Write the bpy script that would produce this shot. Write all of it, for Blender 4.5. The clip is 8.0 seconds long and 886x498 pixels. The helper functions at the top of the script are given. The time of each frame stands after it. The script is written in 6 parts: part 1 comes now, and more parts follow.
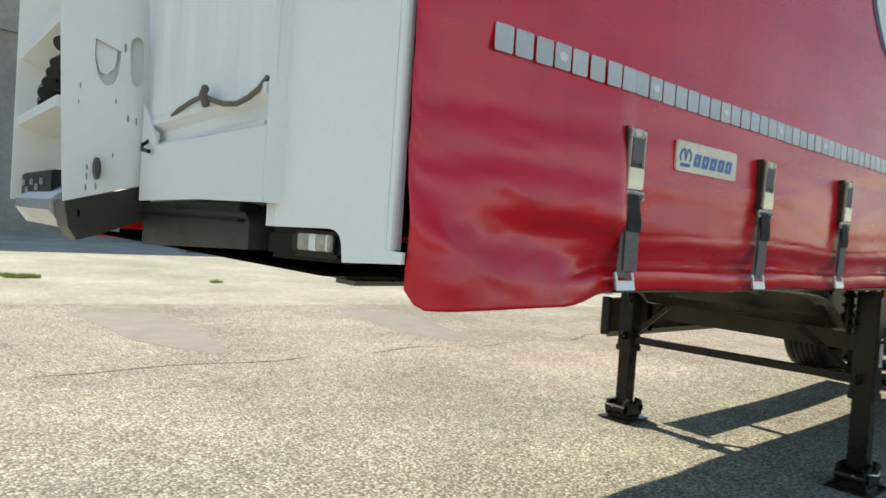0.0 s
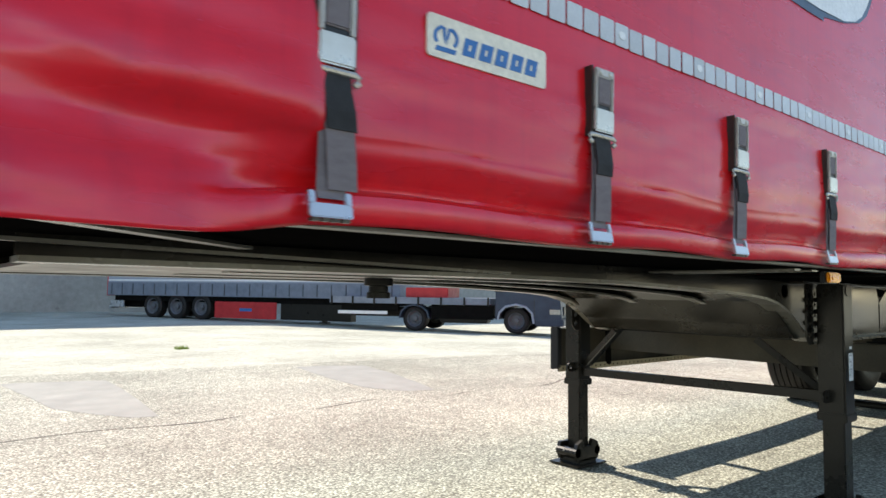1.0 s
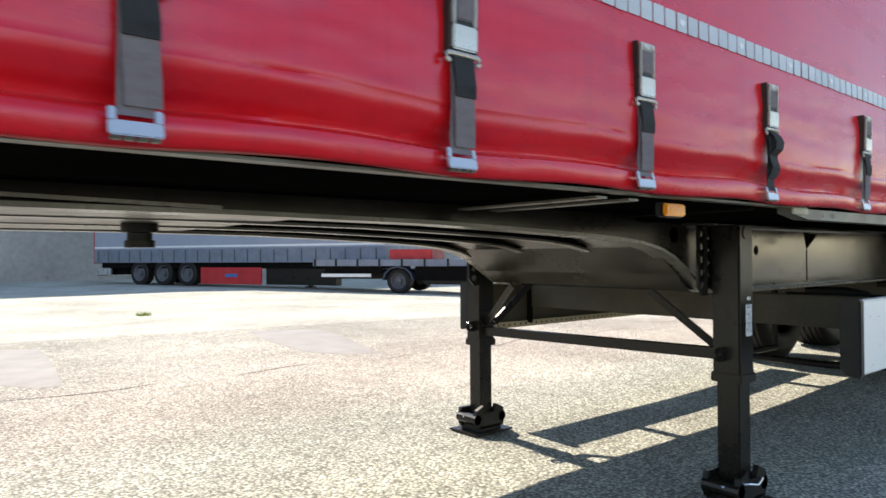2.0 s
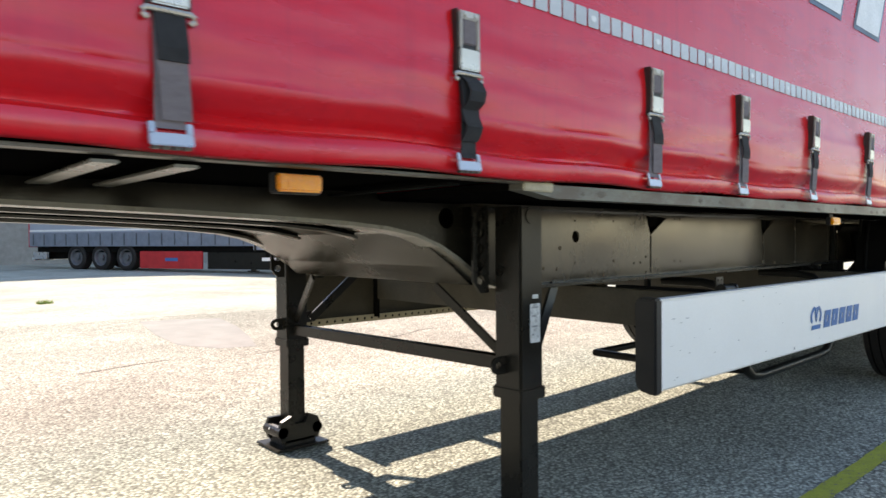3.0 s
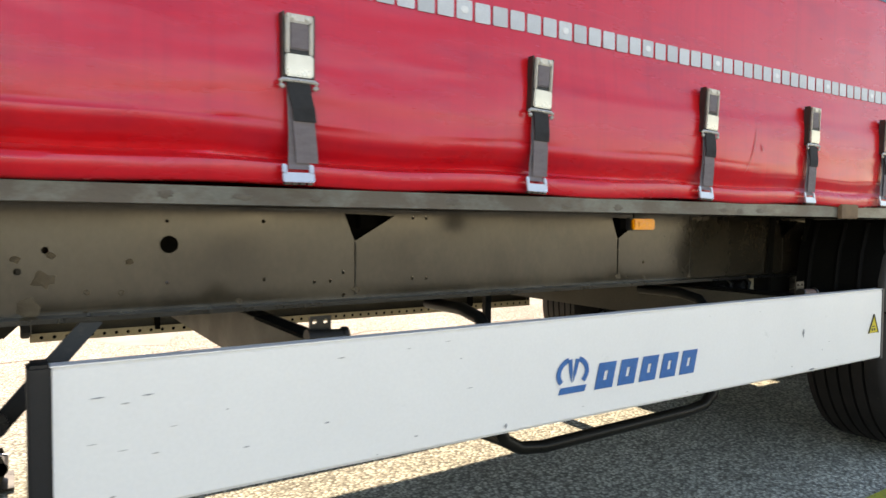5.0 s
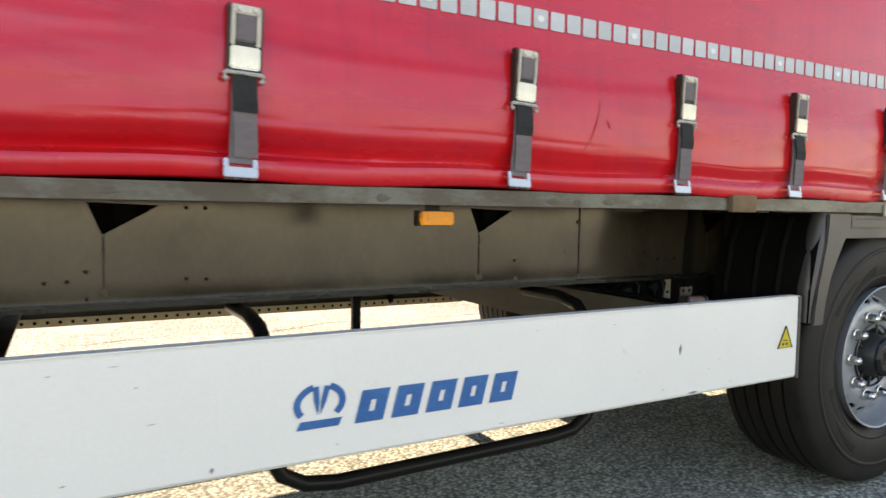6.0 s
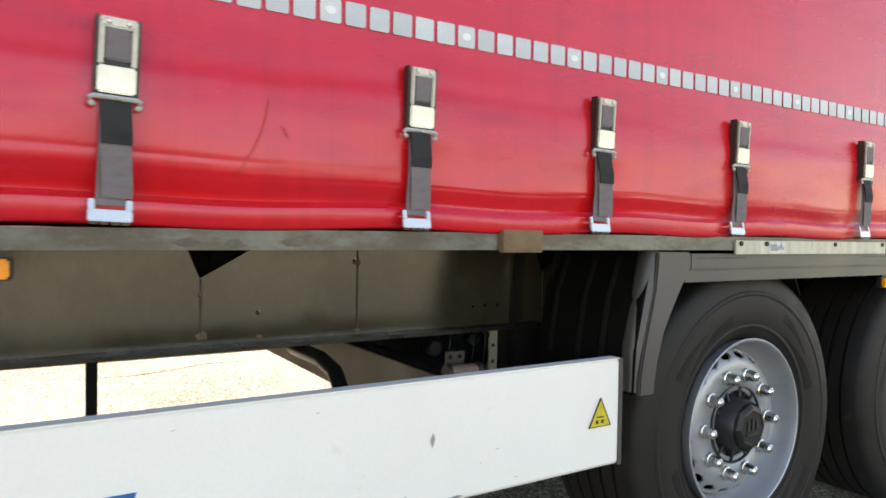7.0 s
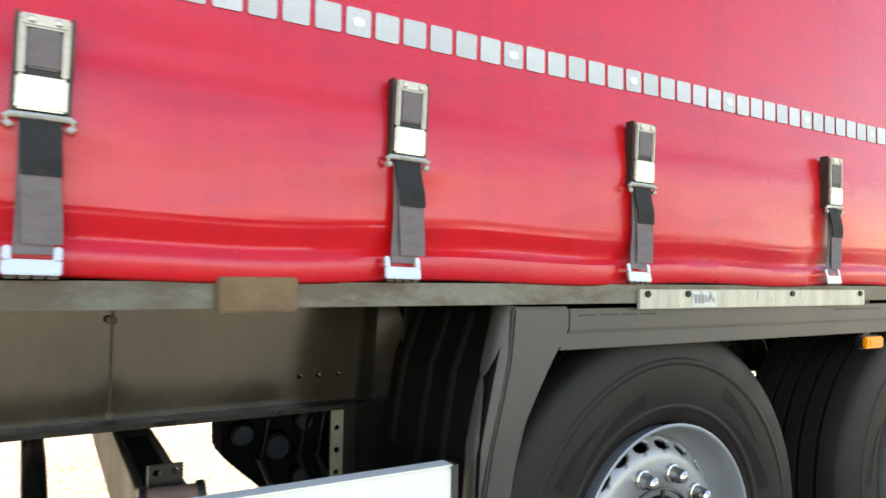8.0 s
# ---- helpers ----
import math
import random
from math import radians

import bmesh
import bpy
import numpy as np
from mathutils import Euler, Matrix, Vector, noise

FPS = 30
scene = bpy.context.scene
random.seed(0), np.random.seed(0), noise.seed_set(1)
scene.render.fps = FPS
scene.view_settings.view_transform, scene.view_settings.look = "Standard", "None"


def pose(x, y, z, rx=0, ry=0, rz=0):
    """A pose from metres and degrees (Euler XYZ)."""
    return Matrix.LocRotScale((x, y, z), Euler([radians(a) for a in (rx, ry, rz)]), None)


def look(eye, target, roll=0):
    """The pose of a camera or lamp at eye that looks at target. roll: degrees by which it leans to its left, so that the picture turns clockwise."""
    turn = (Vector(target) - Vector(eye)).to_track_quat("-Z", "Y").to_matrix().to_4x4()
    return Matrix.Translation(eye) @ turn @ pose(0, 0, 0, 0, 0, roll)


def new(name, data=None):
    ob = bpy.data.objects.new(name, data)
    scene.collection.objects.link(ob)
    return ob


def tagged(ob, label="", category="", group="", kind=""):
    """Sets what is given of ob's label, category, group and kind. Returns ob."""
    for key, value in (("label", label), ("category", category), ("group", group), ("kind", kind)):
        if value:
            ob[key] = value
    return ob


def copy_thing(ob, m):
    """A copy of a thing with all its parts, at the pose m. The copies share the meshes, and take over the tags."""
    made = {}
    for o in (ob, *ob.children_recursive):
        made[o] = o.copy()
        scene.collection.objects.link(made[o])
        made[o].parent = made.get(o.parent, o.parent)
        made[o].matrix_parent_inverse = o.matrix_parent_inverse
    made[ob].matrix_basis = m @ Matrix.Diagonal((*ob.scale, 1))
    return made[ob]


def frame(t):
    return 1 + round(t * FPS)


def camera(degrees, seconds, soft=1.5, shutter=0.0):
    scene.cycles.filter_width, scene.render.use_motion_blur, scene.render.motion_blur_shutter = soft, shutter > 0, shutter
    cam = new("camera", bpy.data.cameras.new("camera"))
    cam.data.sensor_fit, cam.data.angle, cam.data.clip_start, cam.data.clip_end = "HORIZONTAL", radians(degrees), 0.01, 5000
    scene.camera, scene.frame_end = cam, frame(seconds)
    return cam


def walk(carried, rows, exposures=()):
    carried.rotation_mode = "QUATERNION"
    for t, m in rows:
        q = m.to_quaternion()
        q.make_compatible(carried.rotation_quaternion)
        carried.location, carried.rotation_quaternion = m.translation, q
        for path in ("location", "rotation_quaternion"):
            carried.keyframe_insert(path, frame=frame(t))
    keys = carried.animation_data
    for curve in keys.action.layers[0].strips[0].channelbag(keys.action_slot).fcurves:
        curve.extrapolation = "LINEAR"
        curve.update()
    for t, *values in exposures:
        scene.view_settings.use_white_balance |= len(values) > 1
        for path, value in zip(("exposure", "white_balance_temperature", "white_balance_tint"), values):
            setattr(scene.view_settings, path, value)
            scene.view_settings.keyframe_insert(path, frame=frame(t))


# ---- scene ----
cam = camera(66.9, 8.0, shutter=0.2)
PATH = [
    (0, (-1.241, -0.873, 1.33), (0.042, 0.661, 1.276), 3.9),
    (0.3, (-1.048, -0.828, 1.24), (0.142, 0.779, 1.264), 1.6),
    (0.5, (-0.902, -0.83, 1.193), (0.286, 0.777, 1.267), 0.6),
    (1, (-0.481, -0.845, 1.124), (0.79, 0.694, 1.254), 0.7),
    (1.2, (-0.304, -0.856, 1.119), (0.945, 0.701, 1.233), 0.5),
    (2.3, (0.649, -0.999, 1.059), (1.924, 0.541, 1.042), -0.6),
    (2.5, (0.858, -1.014, 1.06), (2.143, 0.518, 1.023), -0.7),
    (3, (1.396, -1.097, 1.082), (2.718, 0.403, 1.05), -0.4),
    (3.5, (1.896, -1.182, 1.096), (3.193, 0.339, 1.032), 0.0),
    (4, (2.391, -1.263, 1.113), (3.66, 0.278, 0.994), 0.2),
    (4.5, (2.856, -1.324, 1.15), (4.031, 0.292, 1.057), 0.4),
    (4.7, (3.037, -1.338, 1.143), (4.17, 0.308, 1.064), 0.4),
    (5.8, (3.98, -1.437, 1.178), (4.958, 0.305, 1.075), 0.6),
    (6, (4.15, -1.424, 1.177), (5.132, 0.314, 1.057), 0.9),
    (6.5, (4.624, -1.36, 1.193), (5.671, 0.341, 1.086), 0.8),
    (7, (5.059, -1.287, 1.225), (6.113, 0.412, 1.179), 0.9),
    (7.5, (5.441, -1.177, 1.238), (6.447, 0.552, 1.262), 1.4),
    (8, (5.805, -1.051, 1.247), (6.824, 0.668, 1.32), 0.9),
]
walk(cam, [(t, look(eye, target, roll)) for t, eye, target, roll in PATH],
     exposures=((0.0, 0.82, 8300, 8), (0.5, 0.82, 8200, 8), (1.0, 1.26, 7400, 11), (2.5, 1.38, 7600, 14), (4.5, 1.74, 9000, 18), (6.5, 1.82, 9500, 18), (8.0, 2.32, 9500, 14)))

# ---- world, sun ----
world = bpy.data.worlds.new("sky")
scene.world = world
world.use_nodes = True
wn = world.node_tree.nodes
sky = wn.new("ShaderNodeTexSky")
sky.sky_type = "NISHITA"
sky.sun_disc = False
sky.sun_elevation = radians(42)
sky.sun_rotation = 0.0
sky.dust_density = 0.15
sky.ozone_density = 2.6
wn["Background"].inputs["Strength"].default_value = 0.15
world.node_tree.links.new(sky.outputs[0], wn["Background"].inputs["Color"])
sun = new("sun", bpy.data.lights.new("sun", "SUN"))
sun.data.energy, sun.data.angle, sun.data.color = 3.75, radians(0.53), (1.0, 0.965, 0.92)
sun.matrix_world = look((0.45, 11.0, 10.0), (0, 0, 0))

# ---- materials ----


def nd(m, kind, **inp):
    n = m.node_tree.nodes.new(kind)
    for k, v in inp.items():
        n.inputs[k.replace("_", " ")].default_value = v
    return n


def mat(name, col, rough=0.5, metal=0.0, col2=None, scale=4.0, fine=90.0, bump=0.15, spot=None, spots=0.6, spec=0.5,
        coat=0.0, stretch=(1, 1, 1), vary=0.0, dist=0.002, grain=0.12, edge=0.08, most=0.85, tint=None, spot_detail=7.0, streak=0.0):
    """A surface with a broad and a fine variation of colour, roughness and relief; spot: colour of stains or rust."""
    m = bpy.data.materials.new(name)
    m.use_nodes = True
    ln = m.node_tree.links
    b = m.node_tree.nodes["Principled BSDF"]
    b.inputs["Metallic"].default_value = metal
    b.inputs["Specular IOR Level"].default_value = spec
    b.inputs["Coat Weight"].default_value = coat
    if tint:
        b.inputs["Specular Tint"].default_value = (*tint, 1)
    b.inputs["Coat Roughness"].default_value = 0.25
    tc = nd(m, "ShaderNodeTexCoord")
    mp = nd(m, "ShaderNodeMapping", Scale=stretch)
    ln.new(tc.outputs["Object"], mp.inputs["Vector"])
    big = nd(m, "ShaderNodeTexNoise", Scale=scale, Detail=5.0, Roughness=0.6)
    small = nd(m, "ShaderNodeTexNoise", Scale=fine, Detail=3.0, Roughness=0.6)
    for n in (big, small):
        ln.new(mp.outputs[0], n.inputs["Vector"])
    ramp = nd(m, "ShaderNodeMapRange", From_Min=0.3, From_Max=0.7)
    ln.new(big.outputs["Fac"], ramp.inputs["Value"])
    mix = nd(m, "ShaderNodeMix")
    mix.data_type = "RGBA"
    mix.inputs["A"].default_value = (*col, 1)
    mix.inputs["B"].default_value = (*(col2 or [c * 0.72 for c in col]), 1)
    ln.new(ramp.outputs[0], mix.inputs["Factor"])
    out = mix.outputs["Result"]
    fm = nd(m, "ShaderNodeMapRange", From_Min=0.3, From_Max=0.7, To_Min=1 - grain, To_Max=1 + grain)
    ln.new(small.outputs["Fac"], fm.inputs["Value"])
    hs = nd(m, "ShaderNodeHueSaturation")
    ln.new(out, hs.inputs["Color"])
    ln.new(fm.outputs[0], hs.inputs["Value"])
    out = hs.outputs[0]
    if vary:
        oi = nd(m, "ShaderNodeObjectInfo")
        vm = nd(m, "ShaderNodeMapRange", To_Min=1 - vary, To_Max=1 + vary)
        ln.new(oi.outputs["Random"], vm.inputs["Value"])
        h2 = nd(m, "ShaderNodeHueSaturation")
        ln.new(out, h2.inputs["Color"])
        ln.new(vm.outputs[0], h2.inputs["Value"])
        out = h2.outputs[0]
    if spot:
        sn = nd(m, "ShaderNodeTexNoise", Scale=scale * 2.3, Detail=spot_detail, Roughness=0.7)
        ln.new(mp.outputs[0], sn.inputs["Vector"])
        sr = nd(m, "ShaderNodeMapRange", From_Min=spots, From_Max=spots + edge, To_Max=most)
        ln.new(sn.outputs["Fac"], sr.inputs["Value"])
        mx = nd(m, "ShaderNodeMix")
        mx.data_type = "RGBA"
        mx.inputs["B"].default_value = (*spot, 1)
        ln.new(out, mx.inputs["A"])
        ln.new(sr.outputs[0], mx.inputs["Factor"])
        out = mx.outputs["Result"]
    if streak:
        # dirt washed down in narrow upright runs
        sp = nd(m, "ShaderNodeMapping", Scale=(26, 26, 0.9))
        ln.new(tc.outputs["Object"], sp.inputs["Vector"])
        run = nd(m, "ShaderNodeTexNoise", Scale=1.0, Detail=4.0, Roughness=0.65)
        ln.new(sp.outputs[0], run.inputs["Vector"])
        sm = nd(m, "ShaderNodeMapRange", From_Min=0.5, From_Max=0.72, To_Min=1.0, To_Max=1 - streak)
        ln.new(run.outputs["Fac"], sm.inputs["Value"])
        h3 = nd(m, "ShaderNodeHueSaturation")
        ln.new(out, h3.inputs["Color"])
        ln.new(sm.outputs[0], h3.inputs["Value"])
        out = h3.outputs[0]
    ln.new(out, b.inputs["Base Color"])
    rr = nd(m, "ShaderNodeMapRange", From_Min=0.3, From_Max=0.7, To_Min=max(rough - 0.08, 0.03), To_Max=min(rough + 0.1, 1))
    ln.new(big.outputs["Fac"], rr.inputs["Value"])
    ln.new(rr.outputs[0], b.inputs["Roughness"])
    if bump:
        bp = nd(m, "ShaderNodeBump", Strength=bump, Distance=dist)
        ln.new(small.outputs["Fac"], bp.inputs["Height"])
        ln.new(bp.outputs[0], b.inputs["Normal"])
    return m


def ground_mat(name, stones, dark, size=60.0, bump=0.6):
    """Worn chip-seal: stone chips of several greys in a darker binder, with broad stains."""
    m = bpy.data.materials.new(name)
    m.use_nodes = True
    ln = m.node_tree.links
    b = m.node_tree.nodes["Principled BSDF"]
    b.inputs["Roughness"].default_value = 0.92
    b.inputs["Specular IOR Level"].default_value = 0.25
    tc = nd(m, "ShaderNodeTexCoord")
    warp = nd(m, "ShaderNodeTexNoise", Scale=size * 0.7, Detail=2.0)
    ln.new(tc.outputs["Object"], warp.inputs["Vector"])
    add = nd(m, "ShaderNodeVectorMath")
    add.operation = "MULTIPLY_ADD"
    add.inputs[1].default_value = (0.02, 0.02, 0.02)
    ln.new(warp.outputs["Color"], add.inputs[0])
    ln.new(tc.outputs["Object"], add.inputs[2])
    vo = nd(m, "ShaderNodeTexVoronoi", Scale=size, Randomness=1.0)
    ln.new(add.outputs[0], vo.inputs["Vector"])
    sep = nd(m, "ShaderNodeSeparateColor")
    ln.new(vo.outputs["Color"], sep.inputs[0])
    chip = nd(m, "ShaderNodeValToRGB")
    e = chip.color_ramp.elements
    e[0].position, e[0].color = 0.0, (*[c * 0.5 for c in stones], 1)
    e[1].position, e[1].color = 1.0, (*[min(c * 1.35, 0.8) for c in stones], 1)
    mid = e.new(0.55)
    mid.color = (*stones, 1)
    ln.new(sep.outputs[0], chip.inputs["Fac"])
    gap = nd(m, "ShaderNodeMapRange", From_Min=0.25, From_Max=0.75)
    ln.new(vo.outputs["Distance"], gap.inputs["Value"])
    m1 = nd(m, "ShaderNodeMix")
    m1.data_type = "RGBA"
    m1.inputs["B"].default_value = (*dark, 1)
    ln.new(chip.outputs[0], m1.inputs["A"])
    ln.new(gap.outputs[0], m1.inputs["Factor"])
    broad = nd(m, "ShaderNodeTexNoise", Scale=0.45, Detail=6.0, Roughness=0.62)
    ln.new(tc.outputs["Object"], broad.inputs["Vector"])
    br = nd(m, "ShaderNodeMapRange", From_Min=0.35, From_Max=0.65, To_Min=0.78, To_Max=1.18)
    ln.new(broad.outputs["Fac"], br.inputs["Value"])
    patch = nd(m, "ShaderNodeTexNoise", Scale=6.0, Detail=4.0, Roughness=0.7)
    ln.new(tc.outputs["Object"], patch.inputs["Vector"])
    pr = nd(m, "ShaderNodeMapRange", From_Min=0.35, From_Max=0.65, To_Min=0.88, To_Max=1.1)
    ln.new(patch.outputs["Fac"], pr.inputs["Value"])
    mul = nd(m, "ShaderNodeMath")
    mul.operation = "MULTIPLY"
    ln.new(br.outputs[0], mul.inputs[0])
    ln.new(pr.outputs[0], mul.inputs[1])
    hs = nd(m, "ShaderNodeHueSaturation")
    # an older, paler coat begins along a slanting joint across the yard
    along = nd(m, "ShaderNodeVectorMath")
    along.operation = "DOT_PRODUCT"
    along.inputs[1].default_value = (0.155, 1.0, 0.0)
    ln.new(tc.outputs["Object"], along.inputs[0])
    wave = nd(m, "ShaderNodeMath")
    wave.operation = "MULTIPLY_ADD"
    wave.inputs[1].default_value = 0.5
    ln.new(patch.outputs["Fac"], wave.inputs[0])
    ln.new(along.outputs["Value"], wave.inputs[2])
    coat = nd(m, "ShaderNodeMapRange", From_Min=9.6, From_Max=9.75, To_Max=0.4)
    ln.new(wave.outputs[0], coat.inputs["Value"])
    m2 = nd(m, "ShaderNodeMix")
    m2.data_type = "RGBA"
    m2.inputs["B"].default_value = (*stones, 1)
    ln.new(m1.outputs["Result"], m2.inputs["A"])
    ln.new(coat.outputs[0], m2.inputs["Factor"])
    ln.new(m2.outputs["Result"], hs.inputs["Color"])
    ln.new(mul.outputs[0], hs.inputs["Value"])
    ln.new(hs.outputs[0], b.inputs["Base Color"])
    h = nd(m, "ShaderNodeMath")
    h.operation = "SUBTRACT"
    ln.new(sep.outputs[1], h.inputs[0])
    ln.new(vo.outputs["Distance"], h.inputs[1])
    bp = nd(m, "ShaderNodeBump", Strength=bump, Distance=0.007)
    ln.new(h.outputs[0], bp.inputs["Height"])
    ln.new(bp.outputs[0], b.inputs["Normal"])
    return m


GROUND = ground_mat("chip_seal", (0.545, 0.552, 0.458), (0.160, 0.156, 0.128), 60.0, 0.9)
CLIP = mat("dull_grey_clip", (0.09, 0.10, 0.115), 0.6, scale=8)
CONCRETE = mat("smooth_concrete", (0.245, 0.25, 0.225), 0.9, col2=(0.215, 0.22, 0.20), scale=3, fine=160, bump=0.15, spot=(0.23, 0.225, 0.205), spots=0.56)
CRACK = mat("crack_dirt", (0.07, 0.062, 0.05), 0.95, scale=9)
YELLOW = mat("road_paint", (0.40, 0.40, 0.035), 0.85, col2=(0.31, 0.32, 0.045), scale=14, fine=120, bump=0.6, spot=(0.16, 0.15, 0.12), spots=0.56)
GRASS = mat("grass", (0.22, 0.33, 0.05), 0.7, col2=(0.30, 0.37, 0.08), scale=6)
WALL = mat("old_concrete_wall", (0.32, 0.31, 0.285), 0.9, col2=(0.22, 0.215, 0.20), scale=0.25, fine=5, bump=0.3, spot=(0.13, 0.125, 0.115), spots=0.62)
MARK = mat("dark_red_rub_mark", (0.55, 0.009, 0.014), 0.3, col2=(0.50, 0.009, 0.016), scale=20)
# The bluish specular tint stands in for bluer sky mirrored in the sheet.
PVC = mat("red_tarpaulin", (0.65, 0.0105, 0.0115), 0.25, col2=(0.58, 0.0095, 0.015), scale=2.6, fine=60, bump=0.0, spec=0.60, tint=(0.66, 0.72, 1.0), streak=0.11, spot=(0.46, 0.010, 0.024), spots=0.50, grain=0.03, stretch=(0.55, 1, 2.4), edge=0.24, most=0.6, spot_detail=2.5)
PRINT = mat("white_print", (0.72, 0.72, 0.70), 0.4, col2=(0.62, 0.63, 0.62), scale=5)
PRINT_EDGE = mat("dark_blue_print", (0.03, 0.07, 0.12), 0.4)
REFLECT = mat("reflective_tape", (0.50, 0.515, 0.525), 0.35, col2=(0.43, 0.445, 0.46), scale=20, fine=400, bump=0.1, vary=0.1)
TAPE_MARK = mat("tape_mark", (0.8, 0.8, 0.78), 0.4)
LABEL = mat("cream_label", (0.72, 0.66, 0.54), 0.4, col2=(0.62, 0.56, 0.45), scale=9)
BLUE = mat("blue_print", (0.006, 0.105, 0.31), 0.4, col2=(0.008, 0.12, 0.33), scale=12)
STEEL = mat("buckle_steel", (0.52, 0.495, 0.44), 0.30, 0.7, col2=(0.44, 0.415, 0.365), scale=14, fine=300, bump=0.06, spot=(0.20, 0.15, 0.10), spots=0.68, grain=0.04)
LEVER = mat("lever_frame_steel", (0.46, 0.42, 0.37), 0.36, 0.6, col2=(0.36, 0.325, 0.28), scale=18, fine=300, bump=0.08, spot=(0.10, 0.07, 0.045), spots=0.62)
CHEEK = mat("buckle_cheek_steel", (0.055, 0.045, 0.036), 0.4, 0.5, col2=(0.030, 0.024, 0.019), scale=22, fine=300, bump=0.1, spot=(0.09, 0.055, 0.03), spots=0.58)
ZINC = mat("hook_zinc", (0.49, 0.495, 0.50), 0.27, 0.85, col2=(0.46, 0.47, 0.48), scale=14, fine=300, bump=0.03, grain=0.03)
STRAP = mat("grey_webbing", (0.180, 0.152, 0.156), 0.8, col2=(0.138, 0.115, 0.120), scale=25, fine=700, bump=0.5, stretch=(1, 1, 3))
STRAP_BLACK = mat("black_webbing", (0.018, 0.018, 0.019), 0.8, scale=25, fine=600, bump=0.5)
PAINT = mat("olive_black_chassis_paint", (0.020, 0.0175, 0.013), 0.16, col2=(0.062, 0.049, 0.034), scale=1.5, fine=60, bump=0.05, spec=0.62, spot=(0.020, 0.017, 0.013), spots=0.52, edge=0.16, most=0.8, stretch=(1, 1, 0.7))
# Darkened copies of the chassis paint; the neck's shade is in their colour.
NECK = mat("shaded_neck_paint", (0.010, 0.009, 0.0068), 0.2, col2=(0.016, 0.014, 0.010), scale=2.5, fine=70, bump=0.08, spec=0.18, spot=(0.05, 0.036, 0.022), spots=0.68)
NECK_SHEET = mat("shaded_neck_sheet_paint", (0.016, 0.0142, 0.0105), 0.22, col2=(0.034, 0.028, 0.020), scale=2.0, fine=70, bump=0.06, spec=0.34, spot=(0.06, 0.045, 0.028), spots=0.66)
LEG = mat("worn_leg_paint", (0.0088, 0.0078, 0.0062), 0.30, col2=(0.017, 0.0142, 0.0105), scale=5, fine=90, bump=0.12, spec=0.30, edge=0.16, spot=(0.058, 0.040, 0.025), spots=0.62)
FLANGE_DARK = mat("dark_hub", (0.008, 0.0085, 0.009), 0.3, scale=10, spot=(0.025, 0.023, 0.02), spots=0.6)
BLISTER = mat("rust_blister", (0.155, 0.122, 0.084), 0.7, col2=(0.085, 0.064, 0.043), scale=40, fine=160, bump=0.6, dist=0.004)
SEAM = mat("weld_seam", (0.055, 0.043, 0.030), 0.6, col2=(0.032, 0.027, 0.020), scale=20, fine=120, bump=0.4)
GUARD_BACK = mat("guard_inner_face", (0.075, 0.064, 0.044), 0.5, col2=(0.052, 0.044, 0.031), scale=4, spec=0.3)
# Pale rail paint: light thrown up from the ground is put into its colour.
LIT_FLANGE = mat("lit_flange_paint", (0.125, 0.115, 0.09), 0.3, col2=(0.10, 0.09, 0.07), scale=4, fine=70, spot=(0.16, 0.10, 0.06), spots=0.66)
FRONT_BEAM = mat("dusty_front_beam", (0.030, 0.027, 0.023), 0.4, col2=(0.018, 0.016, 0.014), scale=5, fine=90, spec=0.4, spot=(0.06, 0.05, 0.038), spots=0.62)
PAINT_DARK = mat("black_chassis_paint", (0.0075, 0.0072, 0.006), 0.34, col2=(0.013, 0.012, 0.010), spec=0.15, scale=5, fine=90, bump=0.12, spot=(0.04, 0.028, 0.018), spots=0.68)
RAIL = mat("grey_green_rail_paint", (0.138, 0.136, 0.110), 0.42, col2=(0.090, 0.085, 0.065), scale=2.2, fine=80, bump=0.2, spot=(0.062, 0.040, 0.024), spots=0.435, edge=0.12, stretch=(1, 1, 2.0))
STOP_RED = mat("red_brown_rubber", (0.12, 0.062, 0.045), 0.6, col2=(0.075, 0.042, 0.032), scale=20, fine=120)
RUSTY = mat("rust_brown_block", (0.20, 0.115, 0.055), 0.75, col2=(0.13, 0.08, 0.045), scale=14, fine=150, bump=0.4)
GALV = mat("galvanised_plate", (0.50, 0.48, 0.40), 0.5, 0.3, col2=(0.36, 0.35, 0.30), scale=7, fine=120, spot=(0.12, 0.11, 0.09), spots=0.62, stretch=(4, 1, 0.6))
PERF = mat("perforated_strip", (0.42, 0.36, 0.24), 0.6, col2=(0.34, 0.29, 0.2), scale=10)
GUARD = mat("white_guard_paint", (0.78, 0.762, 0.72), 0.42, col2=(0.74, 0.72, 0.68), scale=2.5, fine=110, bump=0.03, spot=(0.60, 0.585, 0.54), spots=0.68, grain=0.02)
WHITE = mat("white_wall_paint", (0.80, 0.80, 0.79), 0.4, col2=(0.76, 0.76, 0.75), scale=2, fine=90, bump=0.02, grain=0.015)
PLASTIC = mat("dark_grey_plastic", (0.048, 0.0435, 0.042), 0.42, col2=(0.062, 0.055, 0.053), scale=4, fine=200, bump=0.12, spot=(0.084, 0.075, 0.070), spots=0.70)
# Darkness inside the mudguard is put into this rib colour.
FLAP_RIB = mat("shaded_black_plastic", (0.0042, 0.004, 0.0038), 0.6, spec=0.08, col2=(0.0065, 0.006, 0.0055), scale=6, fine=150)
# Glossless near-black: deep shade under the floor and mudguards is in the colour.
MATTE = mat("matte_shade_black", (0.0075, 0.0072, 0.0065), 0.9, spec=0.03, scale=6)
